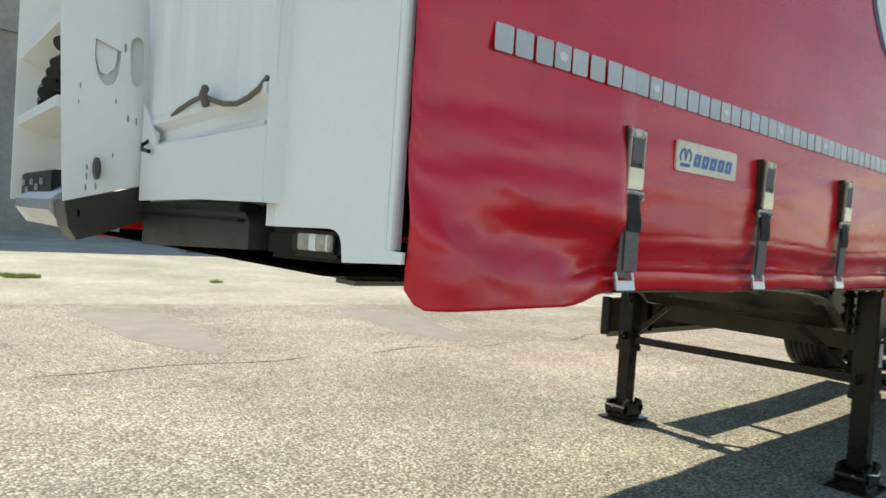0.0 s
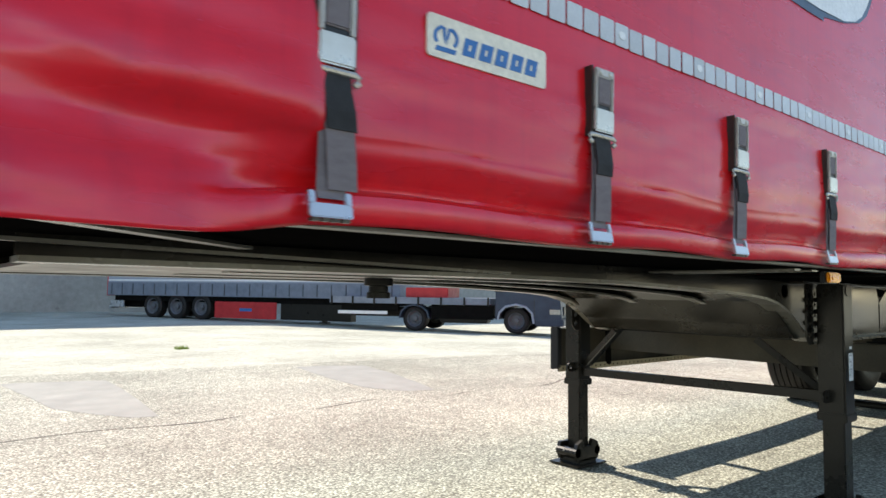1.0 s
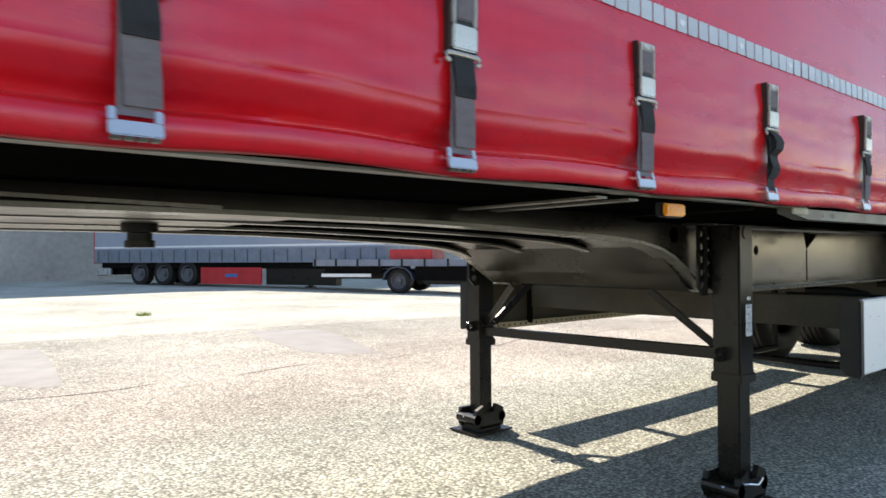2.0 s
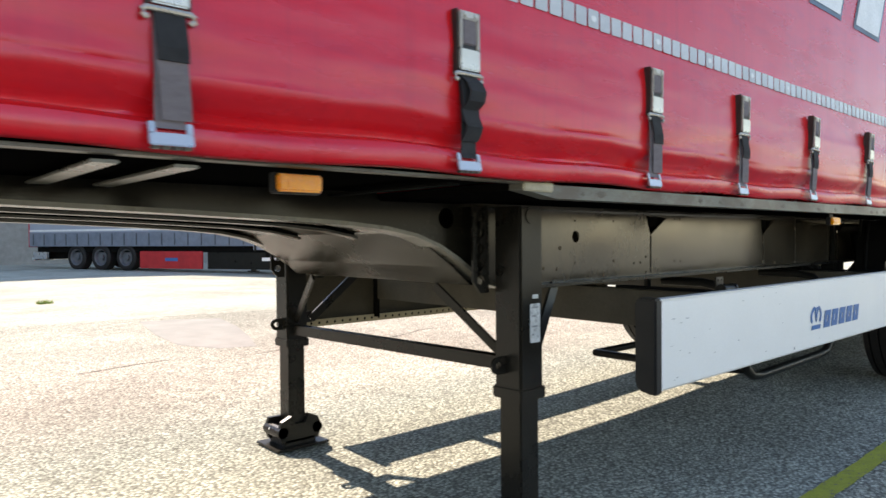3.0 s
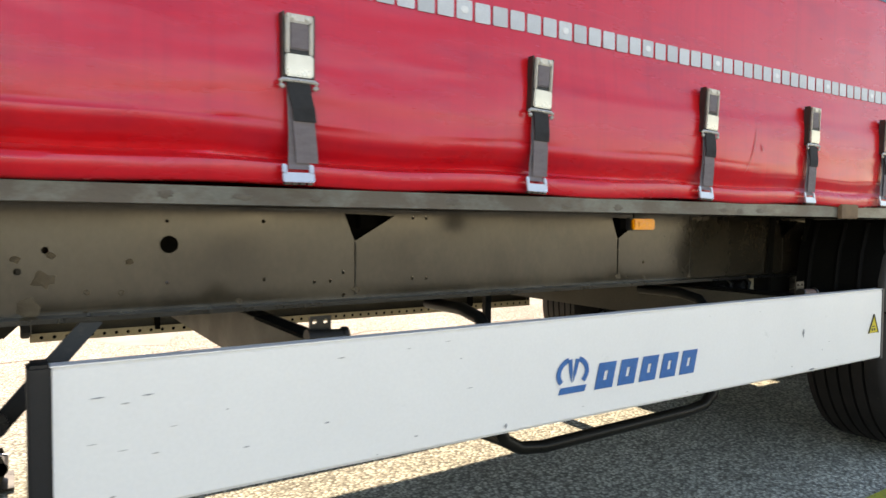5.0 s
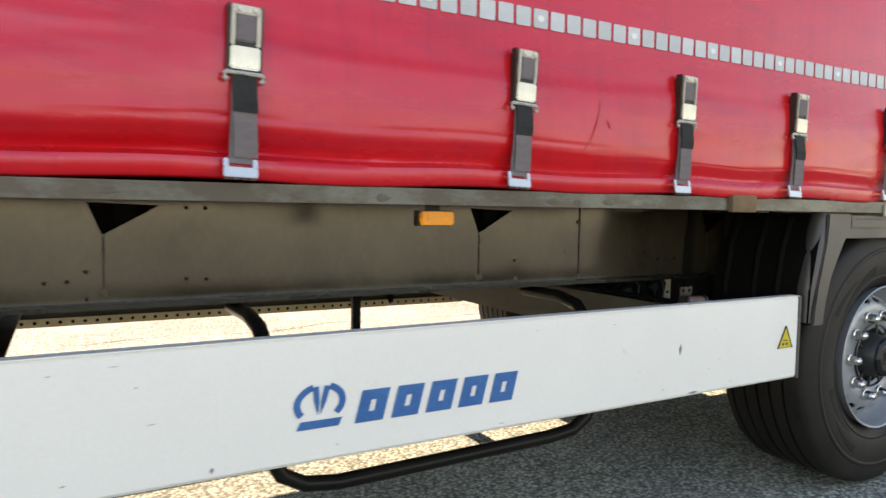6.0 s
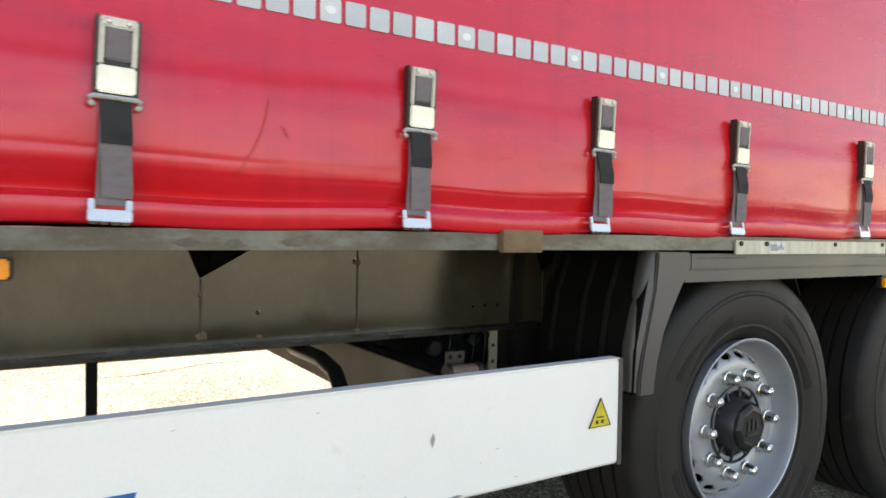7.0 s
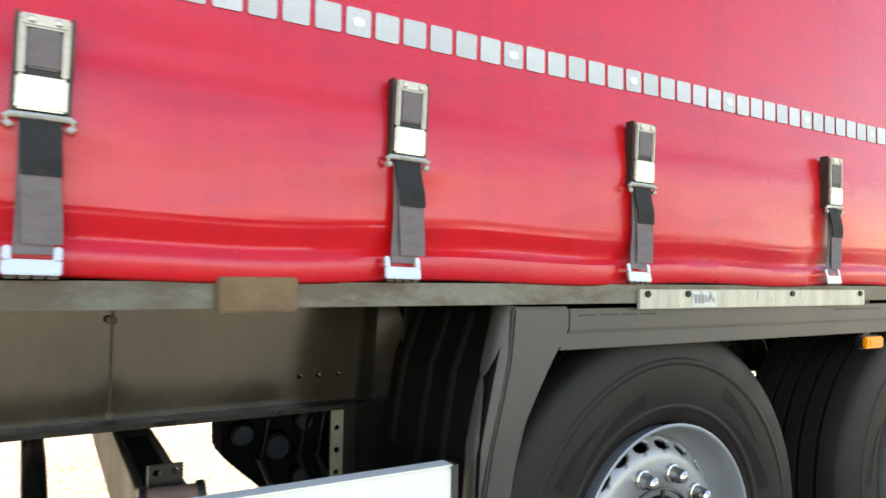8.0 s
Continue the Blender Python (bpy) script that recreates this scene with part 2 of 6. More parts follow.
BLACK_PL = mat("black_plastic", (0.009, 0.009, 0.010), 0.45, spec=0.35, scale=6, fine=150)
RUBBER = mat("tyre_rubber", (0.0092, 0.0081, 0.0077), 0.55, col2=(0.0195, 0.0168, 0.0155), scale=7, fine=160, bump=0.2, spot=(0.030, 0.027, 0.023), spots=0.62, spec=0.22)
TYRE_MARK = mat("smooth_tyre_mark", (0.0060, 0.0058, 0.0055), 0.62, col2=(0.0095, 0.0088, 0.0080), scale=9, fine=160, bump=0.1, spec=0.18)
RIM = mat("silver_rim_paint", (0.32, 0.335, 0.355), 0.36, 0.3, col2=(0.27, 0.28, 0.30), scale=6, fine=200, bump=0.02, grain=0.04, spot=(0.22, 0.2, 0.18), spots=0.70)
CHROME = mat("bright_nut_cap", (0.72, 0.70, 0.68), 0.2, 1.0, scale=40)
DARK = mat("dark_hub", (0.02, 0.021, 0.022), 0.4, scale=10, spot=(0.06, 0.055, 0.05), spots=0.6)
AMBER = mat("amber_lens", (0.95, 0.33, 0.006), 0.25, col2=(0.80, 0.24, 0.005), scale=60, fine=300, coat=0.15, spec=0.35)
CLEAR = mat("clear_lens", (0.36, 0.35, 0.30), 0.2, col2=(0.22, 0.21, 0.18), scale=30, coat=0.6)
STICKER = mat("paper_sticker", (0.62, 0.62, 0.60), 0.6, col2=(0.5, 0.5, 0.48), scale=30, spot=(0.24, 0.235, 0.225), spots=0.56, edge=0.05, stretch=(1, 1, 0.6))
SCUFF = mat("grey_scuff", (0.42, 0.40, 0.37), 0.6, scale=30)
STICKER_INK = mat("grey_ink", (0.3, 0.3, 0.3), 0.6)
WARN = mat("yellow_warning", (0.72, 0.55, 0.03), 0.45, scale=30)
INK = mat("black_ink", (0.02, 0.02, 0.02), 0.5)
ALU = mat("mill_aluminium", (0.62, 0.64, 0.67), 0.30, 0.85, col2=(0.52, 0.54, 0.57), scale=5, fine=150, bump=0.05, grain=0.03)
COUPLING = mat("scuffed_dark_steel", (0.09, 0.085, 0.07), 0.35, 0.3, col2=(0.05, 0.045, 0.036), scale=5, fine=120, spot=(0.14, 0.10, 0.06), spots=0.6)
# Near-black without gloss: the shade below the floor is put into the colour.
FLOOR_UNDER = mat("shaded_floor_underside", (0.006, 0.0055, 0.005), 0.9, spec=0.0, scale=3)
FAR_TARP = mat("blue_grey_tarp", (0.28, 0.31, 0.36), 0.5, col2=(0.24, 0.27, 0.32), scale=1)
FAR_BOARD = mat("silver_blue_board", (0.17, 0.20, 0.245), 0.5, 0.1, scale=3)
FAR_RED = mat("red_box_paint", (0.50, 0.012, 0.016), 0.5, scale=3)
# Rim colour is darkened to carry the far wheels' shade.
FAR_RIM = mat("shaded_rim", (0.09, 0.095, 0.105), 0.5, scale=8)
WEB_BROWN = mat("brown_webbing", (0.17, 0.145, 0.12), 0.85, scale=20, fine=300)
CAB = mat("grey_blue_cab_paint", (0.040, 0.056, 0.082), 0.5, scale=3, spec=0.25)
GLASS = mat("dark_cab_glass", (0.02, 0.025, 0.03), 0.05, scale=3, spec=0.8)

# ---- mesh helpers ----


def part(name, bm, material, parent=None, label="", smooth=False):
    me = bpy.data.meshes.new(name)
    bmesh.ops.recalc_face_normals(bm, faces=bm.faces)
    bm.to_mesh(me)
    bm.free()
    for mm in (material if isinstance(material, (list, tuple)) else [material]):
        me.materials.append(mm)
    if smooth:
        for p in me.polygons:
            p.use_smooth = True
        me.set_sharp_from_angle(angle=radians(38))
    ob = new(name, me)
    if parent:
        ob.parent = parent
    if label:
        tagged(ob, label)
    return ob


def thing(name, label, category, at=None, group="", kind=""):
    ob = new(name)
    ob.empty_display_size = 0.2
    if at is not None:
        ob.matrix_basis = at
    return tagged(ob, label, category, group, kind)


def box(bm, x0, x1, y0, y1, z0, z1, bev=0.0, m=None):
    r = bmesh.ops.create_cube(bm, size=1.0)
    vs = r["verts"]
    for v in vs:
        v.co = Vector(((x0 + x1) / 2 + v.co.x * (x1 - x0), (y0 + y1) / 2 + v.co.y * (y1 - y0), (z0 + z1) / 2 + v.co.z * (z1 - z0)))
        if m is not None:
            v.co = m @ v.co
    if bev:
        es = list({e for v in vs for e in v.link_edges})
        bmesh.ops.bevel(bm, geom=es, offset=bev, segments=2, affect="EDGES", clamp_overlap=True)
    return bm


def boxes(*rows, bev=0.0):
    bm = bmesh.new()
    for r in rows:
        box(bm, *r, bev=bev)
    return bm


def prism(bm, pts, axis, a, b, holes=()):
    """A flat outline (with round holes) pushed out from a to b along an axis."""
    def co(u, v, w):
        return {"x": (w, u, v), "y": (u, w, v), "z": (u, v, w)}[axis]
    loops = [list(pts)] + [list(h) for h in holes if len(h) > 3] + [[(cx + r * math.cos(k * math.tau / 14), cz + r * math.sin(k * math.tau / 14)) for k in range(14)] for cx, cz, r in [h for h in holes if len(h) == 3]]
    edges = []
    for lp in loops:
        vs = [bm.verts.new(co(u, v, a)) for u, v in lp]
        edges += [bm.edges.new((vs[k], vs[(k + 1) % len(vs)])) for k in range(len(vs))]
    if holes:
        fs = [f for f in bmesh.ops.triangle_fill(bm, use_beauty=True, use_dissolve=False, edges=edges)["geom"] if isinstance(f, bmesh.types.BMFace)]
    else:
        fs = [bm.faces.new([e.verts[0] for e in edges])]
    ext = bmesh.ops.extrude_face_region(bm, geom=fs)
    d = Vector(co(0, 0, b - a))
    for g in ext["geom"]:
        if isinstance(g, bmesh.types.BMVert):
            g.co += d
    return bm


def tube(bm, pts, r, seg=10, caps=True):
    pts = [Vector(p) for p in pts]
    rings = []
    for k, p in enumerate(pts):
        d = (pts[min(k + 1, len(pts) - 1)] - pts[max(k - 1, 0)]).normalized()
        s = d.cross(Vector((0, 0, 1)))
        if s.length < 0.05:
            s = d.cross(Vector((1, 0, 0)))
        s.normalize()
        u = s.cross(d)
        rings.append([bm.verts.new(p + r * (math.cos(a * math.tau / seg) * s + math.sin(a * math.tau / seg) * u)) for a in range(seg)])
    for k in range(len(rings) - 1):
        for a in range(seg):
            bm.faces.new((rings[k][a], rings[k][(a + 1) % seg], rings[k + 1][(a + 1) % seg], rings[k + 1][a]))
    if caps:
        bm.faces.new(rings[0])
        bm.faces.new(rings[-1])
    return bm


def beam(bm, a, b, w, h, up=(0, 0, 1)):
    """A square bar from a to b, w wide and h deep."""
    a, b = Vector(a), Vector(b)
    d = (b - a).normalized()
    s = d.cross(Vector(up)).normalized()
    u = s.cross(d)
    vs = []
    for p in (a, b):
        for i, j in ((-1, -1), (1, -1), (1, 1), (-1, 1)):
            vs.append(bm.verts.new(p + s * i * w / 2 + u * j * h / 2))
    for f in ((0, 1, 2, 3), (4, 5, 6, 7), (0, 1, 5, 4), (1, 2, 6, 5), (2, 3, 7, 6), (3, 0, 4, 7)):
        bm.faces.new([vs[k] for k in f])
    return bm


def lathe(bm, prof, seg=64, closed=False):
    """Turns a profile of (along y, radius) about the y axis."""
    rings = [[bm.verts.new((r * math.cos(k * math.tau / seg), y, r * math.sin(k * math.tau / seg))) for k in range(seg)] for y, r in prof]
    n = len(rings)
    for i in range(n if closed else n - 1):
        a, b = rings[i], rings[(i + 1) % n]
        for k in range(seg):
            bm.faces.new((a[k], a[(k + 1) % seg], b[(k + 1) % seg], b[k]))
    return bm


def lerp(x, pts):
    if x <= pts[0][0]:
        return pts[0][1]
    for (a, b), (c, d) in zip(pts, pts[1:]):
        if x <= c:
            return b + (d - b) * (x - a) / (c - a)
    return pts[-1][1]


def smooth(x, a, b):
    t = min(max((x - a) / (b - a), 0.0), 1.0)
    return t * t * (3 - 2 * t)


# ---- ground ----


def ground_z(x, y):
    z = 0.036 * smooth(x, 4.6, 7.0) * (1 - smooth(x, 10.8, 13)) * (1 - smooth(y, 2.6, 4.0))
    return z - 0.0015 * min(max(y - 5.0, 0.0), 40.0) - 0.022 * min(max(x - 7.5, 0.0), 9.0) * smooth(y, 4.0, 10.0)


def build_ground():
    def steps(lo, hi, a, b, fine, coarse):
        out, v = [], lo
        while v < hi:
            out.append(v)
            v += fine if a <= v < b else min(coarse, max(fine, 0.25 * min(abs(v - a), abs(v - b))))
        return out + [hi]
    xs, ys = steps(-600, 700, -3, 12, 0.4, 60), steps(-600, 700, -3, 10, 0.4, 60)
    bm = bmesh.new()
    g = [[bm.verts.new((x, y, ground_z(x, y))) for y in ys] for x in xs]
    for i in range(len(xs) - 1):
        for j in range(len(ys) - 1):
            bm.faces.new((g[i][j], g[i + 1][j], g[i + 1][j + 1], g[i][j + 1]))
    tagged(part("ground", bm, GROUND, smooth=True), "pale worn chip-seal yard with embedded stone chips", "ground", kind="structure")


def sheet(name, outline, material, label, cat, lift=0.0016):
    bm = bmesh.new()
    bm.faces.new([bm.verts.new((x, y, ground_z(x, y) + lift)) for x, y in outline])
    return tagged(part(name, bm, material), label, cat, kind="structure")


def strip(name, outline, material, label, cat, lift):
    """A narrow sheet between two long edges, laid on the ground piece by piece."""
    bm = bmesh.new()
    vs = [bm.verts.new((x, y, ground_z(x, y) + lift)) for x, y in outline]
    n = len(vs)
    for k in range(n // 2 - 1):
        bm.faces.new((vs[k], vs[k + 1], vs[n - 2 - k], vs[n - 1 - k]))
    return tagged(part(name, bm, material), label, cat, kind="structure")


def ragged(x0, x1, y, w, amp, step=0.07, seed=1):
    rnd = random.Random(seed)
    n = max(int(abs(x1 - x0) / step), 2)
    top, bot = [], []
    for k in range(n + 1):
        x = x0 + (x1 - x0) * k / n
        m = y + amp * noise.noise((x * 1.3, seed * 3.7, 0))
        ww = w * rnd.uniform(0.86 if w > 0.05 else 0.45, 1.0) * (1.0 if w > 0.05 else smooth(noise.noise((x * 0.9, 7.7, seed)), -0.25, 0.25) + 0.02)
        top.append((x, m + ww / 2))
        bot.append((x, m - ww / 2))
    return bot + top[::-1]


build_ground()

# ---- the curtain-sided trailer ----
W = 2.55
LEN = 12.9
HOOK_X = [0.0, 0.612, 1.184, 1.780, 2.432, 3.209, 3.811, 4.471, 5.181, 5.790, 6.348, 6.935, 7.695, 8.30, 8.91, 9.52, 10.12, 10.72, 11.32, 11.92, 12.52]
ZLINE = [(-0.6, 1.246), (0.0, 1.246), (3.2, 1.252), (5.0, 1.255), (8.0, 1.255)]
PROFILE = [(0.0, 0.012), (0.007, 0.003), (0.03, -0.004), (0.047, -0.001), (0.053, 0.012), (0.058, 0.036), (0.066, 0.035), (0.085, 0.016), (0.106, 0.001), (0.114, -0.003),
           (0.130, -0.0045), (0.133, -0.003), (0.136, -0.005), (0.2, -0.006), (0.35, -0.003), (0.5, 0.0)]


PROFILE_REAR = [(0.0, 0.010), (0.007, 0.002), (0.03, -0.003), (0.044, -0.002), (0.051, 0.008), (0.057, 0.014), (0.064, 0.0125), (0.078, 0.006), (0.090, 0.0), (0.098, -0.003), (0.101, -0.002), (0.104, -0.0045), (0.2, -0.006), (0.35, -0.003), (0.5, 0.0)]


def zc(x):
    return lerp(x, ZLINE)


def hem(x):
    """Height of the curtain's lower edge."""
    free = 1 - smooth(x, -0.2, 0.0)
    sag = 0.004 * math.sin(x * 9.0)
    z = zc(x) - 0.026 + sag * (1 - free) - 0.024 * free
    return z + 0.035 * smooth(-x, 0.548, 0.584) ** 2


def curtain_y(x, zr):
    near = min(abs(x - h) for h in HOOK_X)
    pull = math.exp(-(near / 0.09) ** 2)
    free = 1 - smooth(x, -0.25, 0.02)
    depth = 0.88 - 0.18 * smooth(x, 5.5, 7.5) + 0.35 * noise.noise((x * 1.1, 3.1, 0)) + 0.25 * noise.noise((x * 3.7, 8.3, 0))
    lift = 0.012 * noise.noise((x * 1.6, 1.7, 2.2))
    zq = zr + lift * smooth(zr, 0.02, 0.08)
    rear = smooth(x, 4.7, 6.0)
    p = (1 - rear) * lerp(zq, PROFILE) + rear * lerp(zq, PROFILE_REAR)
    y = p * depth * (1 - free)
    y += pull * 0.009 * (1 - smooth(zr, 0.08, 0.3)) * (1 - free)
    # slack folds of the free front corner: a ledge that curves up to the front edge, a deep crease from the first strap, two faint ledges above
    z = zr + hem(min(max(x, -0.5), 0.0))
    up = lerp(x, [(-0.60, 1.40), (-0.567, 1.366), (-0.529, 1.337), (-0.489, 1.312), (-0.433, 1.292), (-0.389, 1.283), (-0.186, 1.278), (0.0, 1.268)])
    down = lerp(x, [(-0.6, 1.385), (-0.5, 1.374), (-0.42, 1.368), (-0.32, 1.364), (-0.09, 1.350), (0.05, 1.335)])
    top = lerp(x, [(-0.6, 1.43), (-0.445, 1.441), (-0.315, 1.449), (-0.09, 1.432), (0.05, 1.42)])
    high = lerp(x, [(-0.6, 1.52), (-0.284, 1.533), (0.05, 1.522)])
    wob = 0.005 * noise.noise((x * 6.0, 4.4, 0.5))
    near_strap = 1 - smooth(x, -0.06, 0.03)
    fold = 0.013 * math.tanh((z - up - wob) / 0.024) * smooth(-x, 0.03, 0.22)
    fold -= 0.017 * smooth(x, -0.50, -0.18) * math.tanh((z - down + wob) / 0.016) * near_strap
    fold += 0.006 * math.tanh((z - top - wob) / 0.018) * near_strap + 0.0045 * math.tanh((z - high + wob) / 0.020) * near_strap
    # fine sharp wrinkles of the slack corner
    y -= free * 0.0016 * max(0.0, 1 - 5.0 * abs(noise.noise((x * 4.2, z * 15.0 + x * 5.0, 6.6)))) * (1 - smooth(zr, 0.36, 0.5))
    y += free * (0.0026 * noise.noise((x * 13.0, z * 24.0, 2.7)) + 0.0012 * noise.noise((x * 34.0, z * 50.0, 4.7))) * (1 - smooth(zr, 0.5, 0.8))
    y += 1.25 * fold * (1 - smooth(zr, 0.37, 0.56)) * smooth(x, -0.61, -0.50) - 0.006 * free
    y += 0.010 * (1 - smooth(x, -0.3, 0.3)) * smooth(zr, 0.37, 0.56)
    # a faint crease that runs on behind the buckles
    ledge = 0.30 + 0.02 * noise.noise((x * 0.9, 6.1, 0))
    y += 0.0026 * (0.6 + 0.8 * noise.noise((x * 2.1, 2.5, 1.0))) * math.tanh((zr - ledge) / 0.012) * smooth(x, 0.0, 0.4) * (1 - smooth(zr, 0.36, 0.5))
    fade = 1 - smooth(zr, 0.5, 0.75)
    y += (0.0030 * noise.noise((x * 3.0, zr * 14.0, 0.3)) + 0.0012 * noise.noise((x * 13.0, zr * 45.0, 1.3)) + 0.0022 * noise.noise((x * 1.2, zr * 20.0, 5.3))) * (0.15 + 0.85 * fade) * (1 - 0.6 * smooth(x, 3.6, 5.2))
    y += 0.006 * noise.noise((x * 0.8, zr * 0.5, 7.7)) * (1 - fade)
    y += 0.0022 * noise.noise((x * 4.5, zr * 0.7, 9.1)) * smooth(zr, 0.32, 0.6)
    y += 0.022 * smooth(-x, 0.51, 0.586) ** 2
    return y + 0.019 * smooth(x, 2.4, 4.2) + 0.008 * smooth(x, 3.5, 5.0) * smooth(zr, 0.25, 0.45)


def build_curtain(root, side):
    rel = [0.0, 0.006, 0.012, 0.022, 0.035, 0.045, 0.052, 0.058, 0.064, 0.072, 0.078, 0.084, 0.090, 0.094, 0.098, 0.101, 0.104, 0.112, 0.12, 0.130, 0.133, 0.136]
    rel += [0.146 + 0.0095 * k for k in range(25)] + [0.39, 0.41, 0.44, 0.47, 0.5, 0.55, 0.62, 0.7, 0.8, 0.95, 1.15, 1.4, 1.7, 2.0, 2.35, 2.7]
    xs, x = [], -0.580
    while x < LEN:
        xs.append(x)
        x += 0.014 if x < 0.1 else 0.022 if x < 8.6 else 0.12
    xs.append(LEN)
    bm = bmesh.new()
    g = []
    for x in xs:
        b = hem(x)
        col = []
        for zr in rel:
            yy = curtain_y(x, zr)
            col.append(bm.verts.new((x, yy if side == 0 else W - yy, b + zr * (3.92 - b) / 2.7)))
        g.append(col)
    for i in range(len(xs) - 1):
        for j in range(len(rel) - 1):
            bm.faces.new((g[i][j], g[i + 1][j], g[i + 1][j + 1], g[i][j + 1]))
    ob = part("curtain", bm, PVC, root, "glossy red tarpaulin curtain with a rolled lower hem", smooth=True)
    so = ob.modifiers.new("thickness", "SOLIDIFY")
    so.thickness, so.offset = 0.004, -1.0 if side == 0 else 1.0
    return ob


def surf(x, z):
    """The near curtain's face at a place."""
    b = hem(x)
    return curtain_y(x, (z - b) * 2.7 / (3.92 - b))


trailer = thing("curtain_trailer", "red curtain-sided semi-trailer with white side guards, parked on its landing legs", "trailer")
build_curtain(trailer, 0)
build_curtain(trailer, 1)


def rounded(w, h, r, n=4):
    pts = []
    for cx, cz, a0 in ((w / 2 - r, h / 2 - r, 0), (-w / 2 + r, h / 2 - r, 90), (-w / 2 + r, -h / 2 + r, 180), (w / 2 - r, -h / 2 + r, 270)):
        for k in range(n + 1):
            a = radians(a0 + 90 * k / n)
            pts.append((cx + r * math.cos(a), cz + r * math.sin(a)))
    return pts


def shift(pts, x, z, skew=0.0):
    return [(px + x + skew * pz, pz + z) for px, pz in pts]


def emblem(name, parent, x, z, h, y, material, word, low, high):
    """A maker's mark as plain shapes: two curved wings over a bar, then five slanted frames of the word's size."""
    bm = bmesh.new()
    def wing(r0, r1, k0, k1, a0, a1, sx):
        out = [(sx * h * r0 * math.cos(radians(a)), h * (0.06 + k0 * math.sin(radians(a)))) for a in range(a0, a1 + 1, 12)]
        return out + [(sx * h * r1 * math.cos(radians(a)), h * (0.06 + k1 * math.sin(radians(a)))) for a in range(a1, a0 - 1, -12)]
    for sx in (-1, 1):
        prism(bm, shift(wing(0.60, 0.45, 0.46, 0.32, -40, 68, sx), x, z, 0.10), "y", y, y - 0.0015)
        prism(bm, shift([(sx * 0.03 * h, -0.20 * h), (sx * 0.14 * h, 0.10 * h), (sx * 0.20 * h, 0.42 * h), (sx * 0.07 * h, 0.44 * h), (sx * 0.02 * h, 0.1 * h)], x, z, 0.10), "y", y, y - 0.0015)
    prism(bm, shift([(-0.52 * h, -0.5 * h), (0.44 * h, -0.5 * h), (0.52 * h, -0.32 * h), (-0.44 * h, -0.32 * h)], x, z), "y", y, y - 0.0015)
    part(name, bm, material, parent, "plain blue maker's emblem")
    lw, lh = (word[1] - word[0]) / 5, high - low
    for k in range(5):
        bm = bmesh.new()
        prism(bm, shift([(0, 0), (lw * 0.76, 0), (lw * 0.76, lh), (0, lh)], word[0] + k * lw, low, 0.26), "y", y, y - 0.0015,
              [shift([(lw * 0.30, lh * 0.32), (lw * 0.46, lh * 0.32), (lw * 0.46, lh * 0.68), (lw * 0.30, lh * 0.68)], word[0] + k * lw, low, 0.26)])
        part("letter_block", bm, material, parent)


# big white lettering shapes, only their feet come into view
def big_print(left, right, rim=0.03):
    """Left and right edge from foot to head; a dark printed outline under a white fill, both on the curtain's face."""
    def film(grow, out):
        bm = bmesh.new()
        rows = []
        z0, z1 = left[0][1] - grow, left[-1][1]
        for j in range(15):
            z = z0 + (z1 - z0) * (j / 14) ** 1.6
            a, b = [lerp(z, [(p[1], p[0]) for p in e]) for e in (left, right)]
            rows.append([bm.verts.new((x, surf(x, z) - out, z)) for x in [a - grow + (b - a + 2 * grow) * k / 8 for k in range(9)]])
        for r0, r1 in zip(rows, rows[1:]):
            for k in range(8):
                bm.faces.new((r0[k], r0[k + 1], r1[k + 1], r1[k]))
        return bm
    p = part("printed_shape", film(rim, 0.0025), PRINT_EDGE, trailer, "dark blue outline of a large printed shape")
    part("white_print", film(0.0, 0.0045), PRINT, p, "white printed fill")


big_print([(1.56, 2.034), (1.48, 2.07), (1.42, 2.124), (1.359, 2.188), (1.26, 2.4), (1.2, 2.9)], [(1.75, 2.034), (1.90, 2.040), (2.02, 2.060), (2.12, 2.115), (2.20, 2.21), (2.34, 2.9)])
for px0, px1 in ((4.50, 4.835), (5.045, 5.380), (5.62, 5.95), (6.29, 6.62)):
    big_print([(px0, 2.10), (px0 + 0.37, 2.9)], [(px1, 2.10), (px1 + 0.37, 2.9)], 0.022)


TAPE_X = [(0, -0.396), (3, -0.239), (57, 2.583), (63, 2.913), (87, 4.245), (129, 6.6), (260, 13.94)]


def build_reflectors():
    me_a, me_b = None, None
    k = 0
    rnd = random.Random(4)
    while True:
        x = lerp(k, TAPE_X) - 0.023
        if x > 12.7:
            break
        if me_a is None:
            bm = bmesh.new()
            prism(bm, rounded(0.0465, 0.049, 0.004, 2), "y", 0.0, -0.0015)
            ob = part("reflector", bm, REFLECT, trailer)
            me_a = ob.data
        else:
            ob = new("reflector", me_a)
            ob.parent = trailer
        zz = lerp(x, [(-0.4, 1.684), (0.1, 1.678), (2.5, 1.671), (4.5, 1.679), (6.0, 1.683), (7.0, 1.689)])
        ob.matrix_basis = pose(x + 0.023, min(surf(x + 0.023 + dx, zz + dz) for dx in (-0.022, 0, 0.022) for dz in (-0.024, 0, 0.024)) - 0.0012, zz + rnd.uniform(-0.0008, 0.0008), 0, rnd.uniform(-0.8, 0.8), 0)
        if k % 6 == 3:
            bm = bmesh.new()
            prism(bm, [(0.012 * math.cos(a * math.tau / 12), 0.009 * math.sin(a * math.tau / 12)) for a in range(12)], "y", -0.0014, -0.0026)
            mk = part("reflector_mark", bm, TAPE_MARK, ob, "pale oval mark") if me_b is None else new("reflector_mark", me_b)
            me_b = mk.data
            mk.parent = ob
        k += 1


